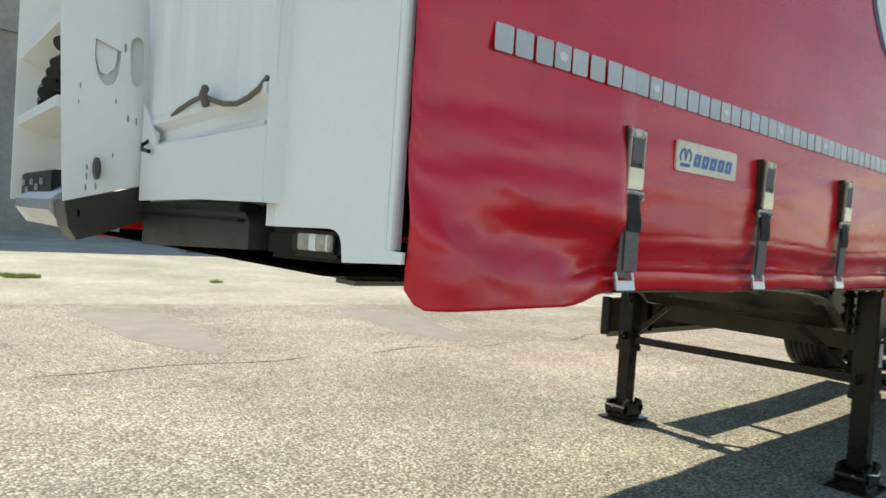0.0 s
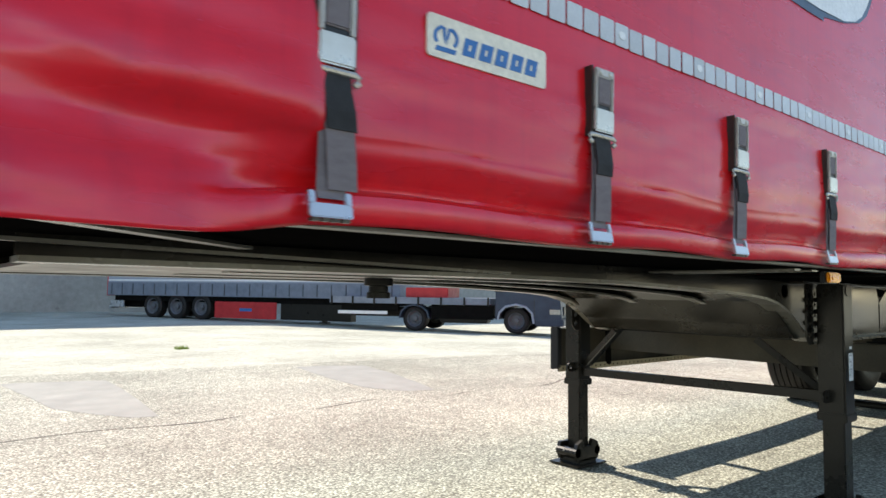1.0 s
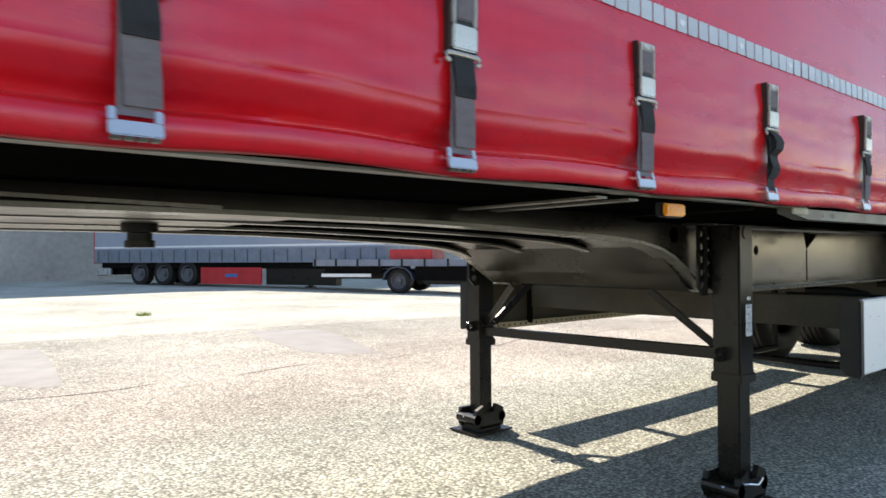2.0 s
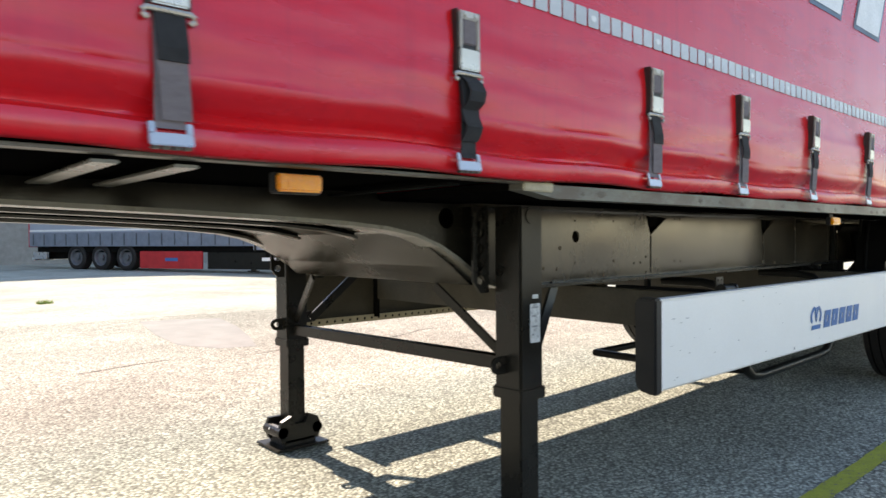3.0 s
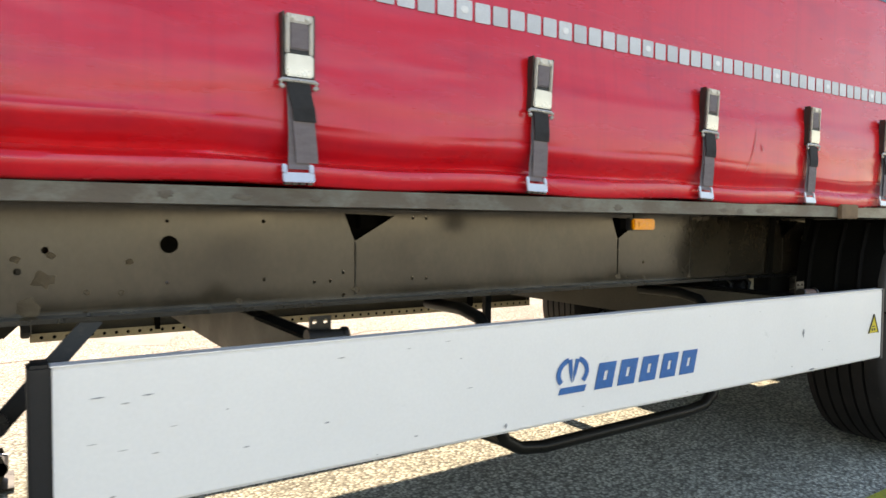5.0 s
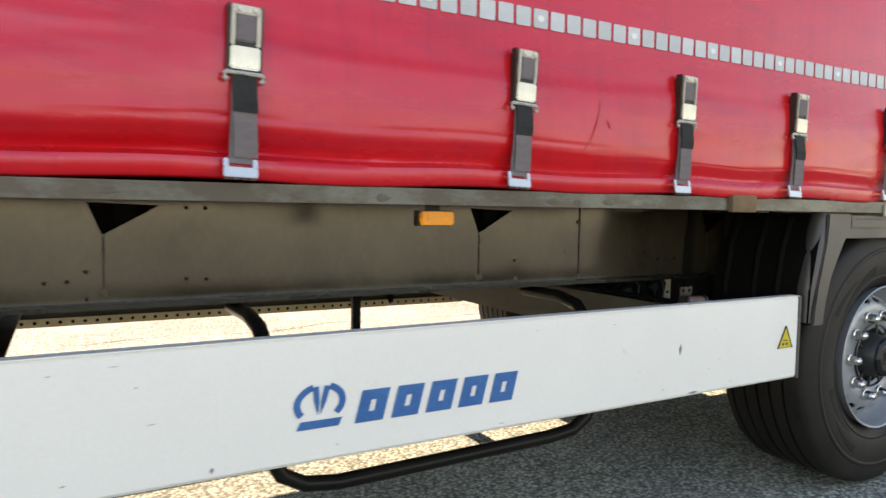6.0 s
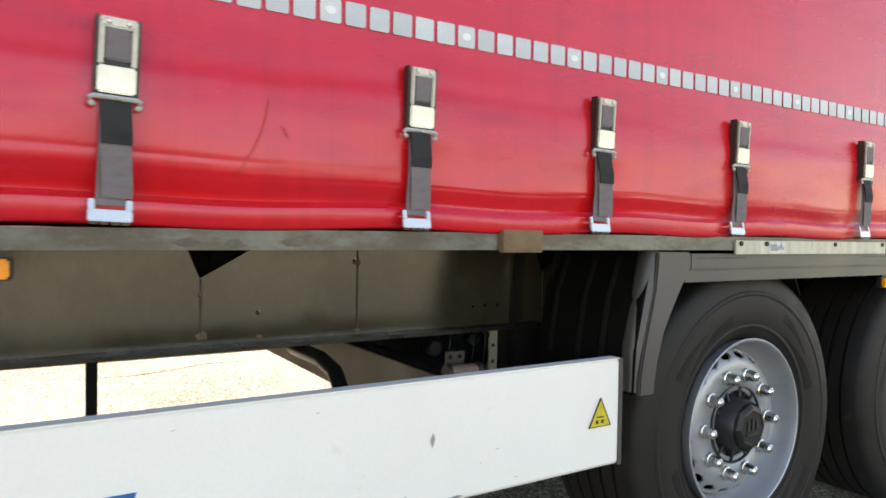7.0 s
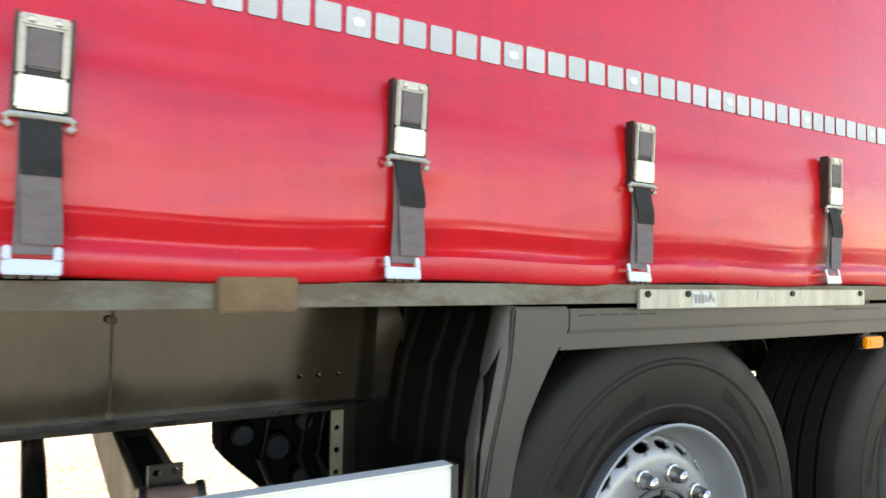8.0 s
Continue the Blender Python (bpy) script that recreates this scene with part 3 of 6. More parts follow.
LEAN = {7: 1.8, 8: 2.1, 9: 1.0, 10: 1.2, 11: 1.0}


def build_buckle():
    """An over-centre tension buckle: channel, lever, wire loop, webbing and bottom hook; origin on the curtain at the hook."""
    root = part("tension_buckle", boxes((-0.034, 0.034, -0.016, -0.004, 0.200, 0.335), bev=0.002), CHEEK, trailer, "worn steel over-centre tension buckle")
    for sx in (-1, 1):
        part("buckle_cheek", boxes((sx * 0.034 - 0.0025, sx * 0.034 + 0.0025, -0.034, 0.0, 0.196, 0.340), bev=0.0015), CHEEK, root, "dark stained cheek")
    part("lever_plate", boxes((-0.031, 0.031, -0.044, -0.030, 0.205, 0.252), bev=0.003), STEEL, root, "bright worn lever plate")
    part("lever", boxes((-0.031, -0.022, -0.042, -0.030, 0.252, 0.325), (0.022, 0.031, -0.042, -0.030, 0.252, 0.325),
                        (-0.031, 0.031, -0.042, -0.030, 0.318, 0.336), bev=0.003), LEVER, root, "worn steel lever frame")
    part("buckle_webbing", boxes((-0.0215, 0.0215, -0.040, -0.014, 0.262, 0.318), bev=0.003), STRAP, root, "grey webbing wound in the buckle")
    # Solid black bar in place of the shade inside the open gap.
    bm = bmesh.new()
    box(bm, -0.021, 0.021, -0.036, -0.014, 0.251, 0.262, 0.002)
    part("buckle_gap", bm, BLACK_PL, root)
    for sx in (-1, 1):
        part("rivet", lathe(bmesh.new(), [(-0.046, 0.0), (-0.046, 0.003), (-0.044, 0.0055), (-0.040, 0.0055)], 10), STEEL, root).location = (sx * 0.016, 0, 0.328)
    bm = tube(bmesh.new(), [(-0.033, -0.034, 0.186), (-0.0375, -0.034, 0.183), (-0.042, -0.034, 0.187), (-0.0415, -0.034, 0.194), (-0.036, -0.034, 0.198), (0, -0.034, 0.1985), (0.036, -0.034, 0.198), (0.0415, -0.034, 0.194), (0.042, -0.034, 0.187), (0.0375, -0.034, 0.183), (0.033, -0.034, 0.186)], 0.0052, 8)
    part("wire_loop", bm, STEEL, root, "bent steel wire loop", smooth=True)
    return root


def strap_mesh(kind):
    """Webbing: a tapering grey double strap, and the black tail that hangs over it."""
    lean = {0: 0.001, 1: 0.006, 2: -0.004, 3: 0.008}[kind]
    rows = [(0.196, 0, -0.020), (0.15, lean * 0.2, -0.024), (0.10, lean * 0.5, -0.026), (0.05, lean * 0.8, -0.02), (0.02, lean * 0.6, -0.022), (0.010, lean * 0.5, -0.030)]
    def ribbon(rows, w, th):
        bm = bmesh.new()
        rings = []
        for z, cx, y in rows:
            rings.append([bm.verts.new((cx + sx * w / 2, y + sy * th / 2, z)) for sx, sy in ((-1, -1), (1, -1), (1, 1), (-1, 1))])
        for a, b in zip(rings, rings[1:]):
            for k in range(4):
                bm.faces.new((a[k], a[(k + 1) % 4], b[(k + 1) % 4], b[k]))
        bm.faces.new(rings[0])
        bm.faces.new(rings[-1])
        return bm
    if kind == 3:
        # a black strap with a slack loop
        loop = [(0.196, 0.0, -0.026), (0.178, 0.008, -0.050), (0.158, 0.012, -0.062), (0.136, 0.010, -0.056), (0.118, 0.002, -0.034), (0.100, 0.004, -0.040), (0.080, 0.010, -0.046), (0.060, 0.009, -0.036), (0.048, 0.004, -0.028)]
        return ribbon(rows, 0.046, 0.003), ribbon(loop, 0.050, 0.004), ribbon([(0.198, 0.001, -0.029), (0.150, 0.003, -0.036), (0.09, 0.006, -0.033)], 0.051, 0.005)
    return ribbon(rows, 0.049, 0.003), ribbon([(0.150, lean * 1.0, -0.032), (0.1, lean * 1.4 + 0.004, -0.034), (0.06, lean * 1.8 + 0.007, -0.031), (0.024, lean * 2 + 0.009, -0.028)], 0.050, 0.003), \
        ribbon([(0.198, 0.001, -0.029), (0.170, 0.002, -0.036), (0.140, lean + 0.003, -0.040), (0.118 - 0.006 * kind, lean * 1.6 + 0.004, -0.037)], 0.051, 0.006)


def build_hook():
    bm = bmesh.new()
    box(bm, -0.036, 0.036, -0.030, -0.020, -0.018, 0.003, 0.002)
    for sx in (-1, 1):
        box(bm, sx * 0.0305 - 0.0055, sx * 0.0305 + 0.0055, -0.030, -0.020, 0.001, 0.021, 0.002)
    # the plate leans out at its foot
    for v in bm.verts:
        v.co.y -= 0.55 * (0.021 - v.co.z) * 0.6
    return bm


def build_teeth():
    bm = bmesh.new()
    for k in range(4):
        box(bm, -0.0335 + 0.017 * k, -0.0175 + 0.017 * k, -0.041, -0.020, -0.0235, -0.0185, 0.002)
    return bm


def build_buckles():
    root0 = build_buckle()
    straps = []
    for kind in range(4):
        a, b, c = strap_mesh(kind)
        trio = []
        for nm, bm, mt in (("strap", a, STRAP), ("strap_fold", b, STRAP), ("strap_tail", c, STRAP_BLACK)):
            me = bpy.data.meshes.new(nm)
            bmesh.ops.recalc_face_normals(bm, faces=bm.faces)
            bm.to_mesh(me)
            bm.free()
            me.materials.append(STRAP_BLACK if kind == 3 else mt)
            trio.append((nm, me))
        straps.append(trio)
    bm = build_hook()
    hook = bpy.data.meshes.new("strap_hook")
    bm.to_mesh(hook)
    bm.free()
    hook.materials.append(ZINC)
    bm = build_teeth()
    teeth = bpy.data.meshes.new("hook_foot")
    bm.to_mesh(teeth)
    bm.free()
    teeth.materials.append(CHEEK)
    rnd = random.Random(12)
    kinds = [1, 0, 0, 0, 3, 1, 1, 0, 0, 0, 1, 1, 1]
    squash = (0.98, 0.68, 0.985)
    depth = [0.0, -0.006, -0.006, 0.0, -0.002, 0.006, 0.013, 0.014, 0.014, 0.014, 0.014, 0.014, 0.013]
    made = []
    for i, hx in enumerate(HOOK_X):
        m = pose(hx, 0.012 + (depth[i] if i < len(depth) else 0.013), zc(hx), 1.6 if i > 4 else 1.0, LEAN.get(i, rnd.uniform(-1.0, 1.0)), 0)
        if i == 0:
            root0.scale = squash
            made.append((root0, m))
        else:
            made.append((copy_thing(root0, m), m))
    root0.matrix_basis = made[0][1] @ Matrix.Diagonal((*squash, 1))
    for i, (b, m) in enumerate(made):
        for nm, me in straps[kinds[i] if i < len(kinds) else rnd.randrange(3)]:
            o = new(nm, me)
            o.parent = b
        o = new("strap_hook", hook)
        o.parent = b
        o["label"] = "zinc-plated hook plate"
        o = new("hook_foot", teeth)
        o.parent = b


def rub_mark(pts, w):
    """A thin dark scrape that follows the curtain's face."""
    bm = bmesh.new()
    rows = []
    for k, (x, z) in enumerate(pts):
        q = w * (0.35 + 0.65 * math.sin(math.pi * (k + 0.5) / len(pts)))
        rows.append([bm.verts.new((x + d * q, surf(x + d * q, z) - 0.0035, z)) for d in (-0.5, 0.5)])
    for a, b in zip(rows, rows[1:]):
        bm.faces.new((a[0], a[1], b[1], b[0]))
    part("rub_mark", bm, MARK, trailer, "thin dark rub mark on the tarpaulin")


def arc_points(p, q, bow, n=12):
    return [(p[0] + (q[0] - p[0]) * k / n + bow * math.sin(math.pi * k / n), p[1] + (q[1] - p[1]) * k / n) for k in range(n + 1)]


rub_mark(arc_points((5.395, 1.325), (5.46, 1.485), 0.014), 0.0045)
rub_mark(arc_points((5.50, 1.408), (5.488, 1.432), 0.001, 5), 0.006)
rub_mark(arc_points((4.12, 1.40), (4.20, 1.415), 0.0, 5), 0.004)
build_reflectors()
# first the buckle as a pattern, then its straps on every copy
build_buckles()

# maker's label on the curtain
lab = part("maker_label", prism(bmesh.new(), shift(rounded(0.285, 0.072, 0.008, 3), 0.315, 1.545), "y", surf(0.3, 1.545) - 0.001, surf(0.3, 1.545) - 0.006), LABEL, trailer, "cream maker's label with blue print")
emblem("label_emblem", lab, 0.211, 1.543, 0.045, surf(0.3, 1.545) - 0.0055, BLUE, (0.246, 0.436), 1.525, 1.556)

# body shell
part("roof", boxes((-0.62, LEN, 0.0, W, 3.92, 3.98)), PVC, trailer)
part("rear_wall", boxes((LEN - 0.05, LEN, 0.01, W - 0.01, 1.2, 3.92)), WHITE, trailer)
part("floor_plate", boxes((-0.60, -0.44, 0.24, W - 0.24, 1.229, 1.238), (-0.44, 2.66, 0.06, W - 0.06, 1.228, 1.238), (2.66, LEN - 0.06, 0.08, W - 0.08, 1.203, 1.225)), FLOOR_UNDER, trailer, "underside of the load floor, its shade painted near-black")
for sy in (0, 1):
    def Y(a):
        return a if sy == 0 else W - a
    # outer side rail: thin under the neck, deep behind it
    rb = bmesh.new()
    box(rb, -0.50, 2.655, min(Y(0.024), Y(0.06)), max(Y(0.024), Y(0.06)), 1.218, 1.224, 0.0015)
    part("neck_edge_rail", rb, RAIL, trailer)
    rb = bmesh.new()
    prof = [(2.655, 1.219), (6.0, 1.229), (12.8, 1.231), (12.8, 1.189), (6.0, 1.187), (2.78, 1.184), (2.655, 1.203)]
    prism(rb, prof, "y", Y(0.028), Y(0.075))
    part("side_rail", rb, RAIL, trailer, "grey-green painted side rail with rust stains")
    part("rail_end_plate", boxes((2.652, 2.768, min(Y(0.0215), Y(0.03)), max(Y(0.0215), Y(0.03)), 1.199, 1.223), bev=0.003), PERF, trailer)
    for bx in (6.098, 9.2, 11.5):
        part("rail_block", boxes((bx - 0.064, bx + 0.064, min(Y(0.012), Y(0.03)), max(Y(0.012), Y(0.03)), 1.181, 1.237), bev=0.003), RUSTY, trailer, "rust-brown steel block on the rail")


STAINS = [(2.985, 1.197, 0.030, 0.016), (2.90, 1.194, 0.014, 0.010), (3.55, 1.197, 0.022, 0.013), (3.70, 1.195, 0.030, 0.012), (3.86, 1.194, 0.018, 0.012), (4.22, 1.196, 0.032, 0.015), (4.62, 1.194, 0.030, 0.012),
          (4.84, 1.194, 0.028, 0.014), (5.36, 1.194, 0.034, 0.015), (5.45, 1.193, 0.028, 0.016), (5.565, 1.195, 0.036, 0.015)]
STAIN = mat("rust_stain", (0.105, 0.088, 0.064), 0.6, col2=(0.078, 0.060, 0.042), scale=30, fine=160, bump=0.3)


def rail_stain(x, z, w, h, seed):
    """A ragged rust stain with a scabby edge on the rail's face."""
    rnd = random.Random(seed)
    bm = bmesh.new()
    n = 22
    pts = [(x + w * rnd.uniform(0.55, 1.1) * math.cos(k * math.tau / n), z + h * rnd.uniform(0.5, 1.1) * math.sin(k * math.tau / n)) for k in range(n)]
    rim = [bm.verts.new((px, 0.0279, min(max(pz, 1.190), 1.218))) for px, pz in pts]
    top = [bm.verts.new((x + (px - x) * 0.7, 0.0272, z + (min(max(pz, 1.190), 1.218) - z) * 0.7)) for px, pz in pts]
    mid = bm.verts.new((x, 0.0273, z))
    for k in range(n):
        q = (k + 1) % n
        bm.faces.new((rim[k], rim[q], top[q], top[k]))
        bm.faces.new((top[k], top[q], mid))
    part("rust_stain", bm, STAIN, trailer, "brown rust stain on the rail", smooth=True)


for sk, (sx_, sz_, sw_, sh_) in enumerate(STAINS):
    rail_stain(sx_ - 0.05 * smooth(sx_, 4.2, 5.2), sz_ + 0.006, sw_ * 0.85, sh_ * 0.75, 70 + sk)


def rail_outline(x1):
    """Side view of a main rail with its swan neck."""
    low = [(-0.3, 1.184), (1.0, 1.182), (1.6, 1.174), (2.0, 1.160), (2.3, 1.147), (2.5, 1.136), (2.66, 1.121), (2.78, 1.098), (2.88, 1.062), (2.96, 1.018), (3.03, 0.972), (3.10, 0.930), (3.17, 0.908), (3.26, 0.902), (x1, 0.912)]
    return low


CUTS = [4.242 + 1.225 * k for k in range(6)]


def build_rail(yc, near):
    low = rail_outline(12.6)
    holes = [(3.667, 1.085, 0.025), (2.943, 1.151, 0.036), (3.662, 1.151, 0.005), (3.661, 0.977, 0.005), (3.937, 1.152, 0.006), (3.937, 0.976, 0.006), (3.365, 1.073, 0.009), (3.304, 1.019, 0.009),
             (4.242, 1.048, 0.006), (4.198, 0.989, 0.006), (4.199, 0.915, 0.006), (4.099, 0.961, 0.006), (4.153, 0.963, 0.006), (4.457, 0.961, 0.006), (4.513, 0.959, 0.006), (4.458, 1.168, 0.006), (4.511, 1.168, 0.006),
             (5.627, 0.988, 0.007), (6.381, 0.975, 0.0065), (6.432, 0.975, 0.0065), (6.486, 0.975, 0.0065), (5.930, 1.133, 0.009)]
    if near:
        holes += [[(cx - 0.040, 1.180), (cx + 0.145, 1.174), (cx + 0.002, 1.092), (cx - 0.004, 1.092)] for cx in CUTS]
    cut_x = 3.26
    w = part("main_rail", prism(bmesh.new(), [(cut_x, 0.902), (12.6, 0.912), (12.6, 1.202), (cut_x, 1.202)], "y", yc - 0.005, yc + 0.005, [h for h in holes if len(h) > 3 or h[0] > cut_x]), PAINT, trailer, "dark olive steel main rail with swan neck")
    neck = low[:-1] + [(cut_x, 1.202), (2.66, 1.202), (2.65, 1.228), (-0.3, 1.228)]
    part("swan_neck", prism(bmesh.new(), neck, "y", yc - 0.005, yc + 0.005, [h for h in holes if len(h) == 3 and h[0] < cut_x]), NECK, w, "swan neck web, its shade put into the darkened paint")
    bm = bmesh.new()
    for (xa, za), (xb, zb) in zip(low[:-2], low[1:-1]):
        beam(bm, (xa, yc, za - 0.006), (xb, yc, zb - 0.006), 0.095, 0.012)
    part("bottom_flange", bm, LIT_FLANGE, w)
    bm = beam(bmesh.new(), (low[-2][0], yc, low[-2][1] - 0.006), (low[-1][0], yc, low[-1][1] - 0.006), 0.142, 0.0125)
    part("bottom_flange", bm, FLANGE_DARK, w, "rusty dark bottom flange")
    part("top_flange", boxes((3.0, 12.6, yc - 0.07, yc + 0.07, 1.190, 1.202)), PAINT, w)
    return w


rail_near = build_rail(0.645, True)
rail_far = build_rail(W - 0.645, False)


BLISTERS = [(3.360, 0.996, 0.030), (3.328, 0.926, 0.032), (3.379, 1.058, 0.014), (3.459, 0.959, 0.010), (3.542, 0.955, 0.010), (3.563, 1.039, 0.014), (4.243, 0.930, 0.016),
            (3.86, 0.915, 0.012), (5.468, 1.045, 0.010), (5.470, 0.932, 0.020), (5.632, 0.918, 0.012), (5.940, 1.130, 0.014), (5.94, 0.915, 0.013), (3.30, 1.05, 0.012)]


def blister(x, z, r, seed):
    """A ragged swelling of rust under the paint."""
    rnd = random.Random(seed)
    bm = bmesh.new()
    n = 14
    rim = [r * rnd.uniform(0.6, 1.15) for _ in range(n)]
    ring = [bm.verts.new((x + q * math.cos(k * math.tau / n), 0.6395, z + 0.8 * q * math.sin(k * math.tau / n))) for k, q in enumerate(rim)]
    mid = [bm.verts.new((x + 0.6 * q * math.cos(k * math.tau / n), 0.6395 - rnd.uniform(0.002, 0.004), z + 0.5 * q * math.sin(k * math.tau / n))) for k, q in enumerate(rim)]
    top = bm.verts.new((x, 0.637, z))
    for k in range(n):
        q = (k + 1) % n
        bm.faces.new((ring[k], ring[q], mid[q], mid[k]))
        bm.faces.new((mid[k], mid[q], top))
    part("rust_blister", bm, BLISTER, rail_near, "pale brown rust blister", smooth=True)


for bk, (bx, bz, br) in enumerate(BLISTERS):
    blister(bx, bz, br, 40 + bk)


def cut_seam(x):
    """The upright weld below a cut-out of the web, with rust drips, and a black plate added behind the opening as its
    inner shade.
    """
    part("weld_seam", boxes((x - 0.003, x + 0.003, 0.6365, 0.6405, 0.914, 1.088), bev=0.001), SEAM, rail_near, "upright weld seam with rust drips")
    part("cut_lug", boxes((x - 0.045, x + 0.16, 0.700, 0.708, 1.06, 1.19)), MATTE, rail_near)


for ox in CUTS:
    cut_seam(ox)
part("weld_seam", boxes((5.937, 5.943, 0.6365, 0.6405, 0.914, 1.19), bev=0.001), SEAM, rail_near)
for ox in (1.70, 1.83, 2.45):
    for a, b in ((0.06, 0.58), (W - 0.58, W - 0.06)):
        # Two undersides that catch light get the paler colour, the others near-black.
        part("cross_member", boxes((ox - 0.022, ox + 0.022, a, b, 1.206, 1.212), bev=0.002), LIT_FLANGE if 1.6 < ox < 1.9 else MATTE, trailer)
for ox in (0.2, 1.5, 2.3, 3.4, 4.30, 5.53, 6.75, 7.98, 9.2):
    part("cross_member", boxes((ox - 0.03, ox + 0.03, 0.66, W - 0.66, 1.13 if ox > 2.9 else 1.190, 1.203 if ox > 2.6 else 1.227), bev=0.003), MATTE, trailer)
NECK_LOW = rail_outline(12.6)


def neck_bar(y, x0, x1):
    """A thin T-shaped bar between the rails, bent as they are."""
    pts = [(x0, lerp(x0, NECK_LOW))] + [p for p in NECK_LOW if x0 < p[0] < x1] + [(x1, lerp(x1, NECK_LOW))]
    bm = bmesh.new()
    for (xa, za), (xb, zb) in zip(pts, pts[1:]):
        beam(bm, (xa, y, za - 0.006), (xb, y, zb - 0.006), 0.055, 0.009)
    b = part("neck_bar", bm, LIT_FLANGE, trailer, "thin painted bar under the neck floor")
    bm = bmesh.new()
    prism(bm, pts + [(x1, 1.20), (x0, 1.225)], "y", y - 0.004, y + 0.004)
    part("neck_bar_web", bm, MATTE, b)


neck_bar(1.0, 0.25, 2.80)
neck_bar(1.42, 0.25, 2.80)
# glossy sheet that closes the neck between the rails, bent along its slope
bm = bmesh.new()
slope = [(2.60, 1.165), (2.80, 1.105), (2.985, 0.985), (3.065, 0.918), (3.30, 0.912)]
rows = [[bm.verts.new((x, y, z)) for x, z in slope] for y in (0.652, 1.898)]
for k in range(len(slope) - 1):
    bm.faces.new((rows[0][k], rows[0][k + 1], rows[1][k + 1], rows[1][k]))
ns = part("neck_sheet", bm, NECK_SHEET, trailer, "glossy olive sheet closing the neck between the rails")
so = ns.modifiers.new("thickness", "SOLIDIFY")
so.thickness = 0.006
for m_ in (0, 1):
    def F(y):
        return W - y if m_ else y
    part("neck_diagonal", beam(bmesh.new(), (-0.42, F(0.05), 1.212), (0.09, F(0.49), 1.212), 0.030, 0.006), LIT_FLANGE, trailer, "thin diagonal floor brace")
    part("neck_edge_bar", beam(bmesh.new(), (-0.42, F(0.575), 1.214), (0.95, F(0.575), 1.184), 0.014, 0.008), LIT_FLANGE, trailer)
part("coupling_plate", boxes((-0.25, 1.25, 0.72, W - 0.72, 1.176, 1.186)), COUPLING, trailer, "scuffed steel coupling plate")
part("kingpin", lathe(bmesh.new(), [(0.0, 0.0), (0.0, 0.045), (0.022, 0.045), (0.024, 0.037), (0.045, 0.037), (0.048, 0.055), (0.075, 0.055)], 24), PAINT_DARK, trailer, "black kingpin", smooth=True).matrix_basis = pose(0.955, W / 2, 1.100, 90)
# cross box between the rails at the neck
part("neck_box", boxes((3.30, 3.36, 0.66, W - 0.66, 0.89, 1.2)), NECK, trailer)

# ---- amber side lamps ----


def side_lamp(x, y, z):
    h = part("side_lamp", boxes((x - 0.055, x + 0.055, y, y + 0.018, z - 0.0205, z + 0.0205), bev=0.003), BLACK_PL, trailer, "amber side marker lamp in a black holder")
    part("lens", boxes((x - 0.049, x + 0.049, y - 0.014, y + 0.001, z - 0.0175, z + 0.0175), bev=0.004), AMBER, h, "amber ribbed lens")
    part("lens_stripe", boxes((x - 0.030, x - 0.012, y - 0.0155, y - 0.013, z - 0.009, z + 0.009), bev=0.001), AMBER, h)
    part("lamp_bracket", boxes((x - 0.02, x + 0.02, y + 0.012, y + 0.02, z + 0.015, 1.21)), PAINT_DARK, h)


side_lamp(2.066, 0.100, 1.193)
side_lamp(4.984, 0.094, 1.152)
side_lamp(7.985, 0.052, 1.058)

# ---- landing legs ----


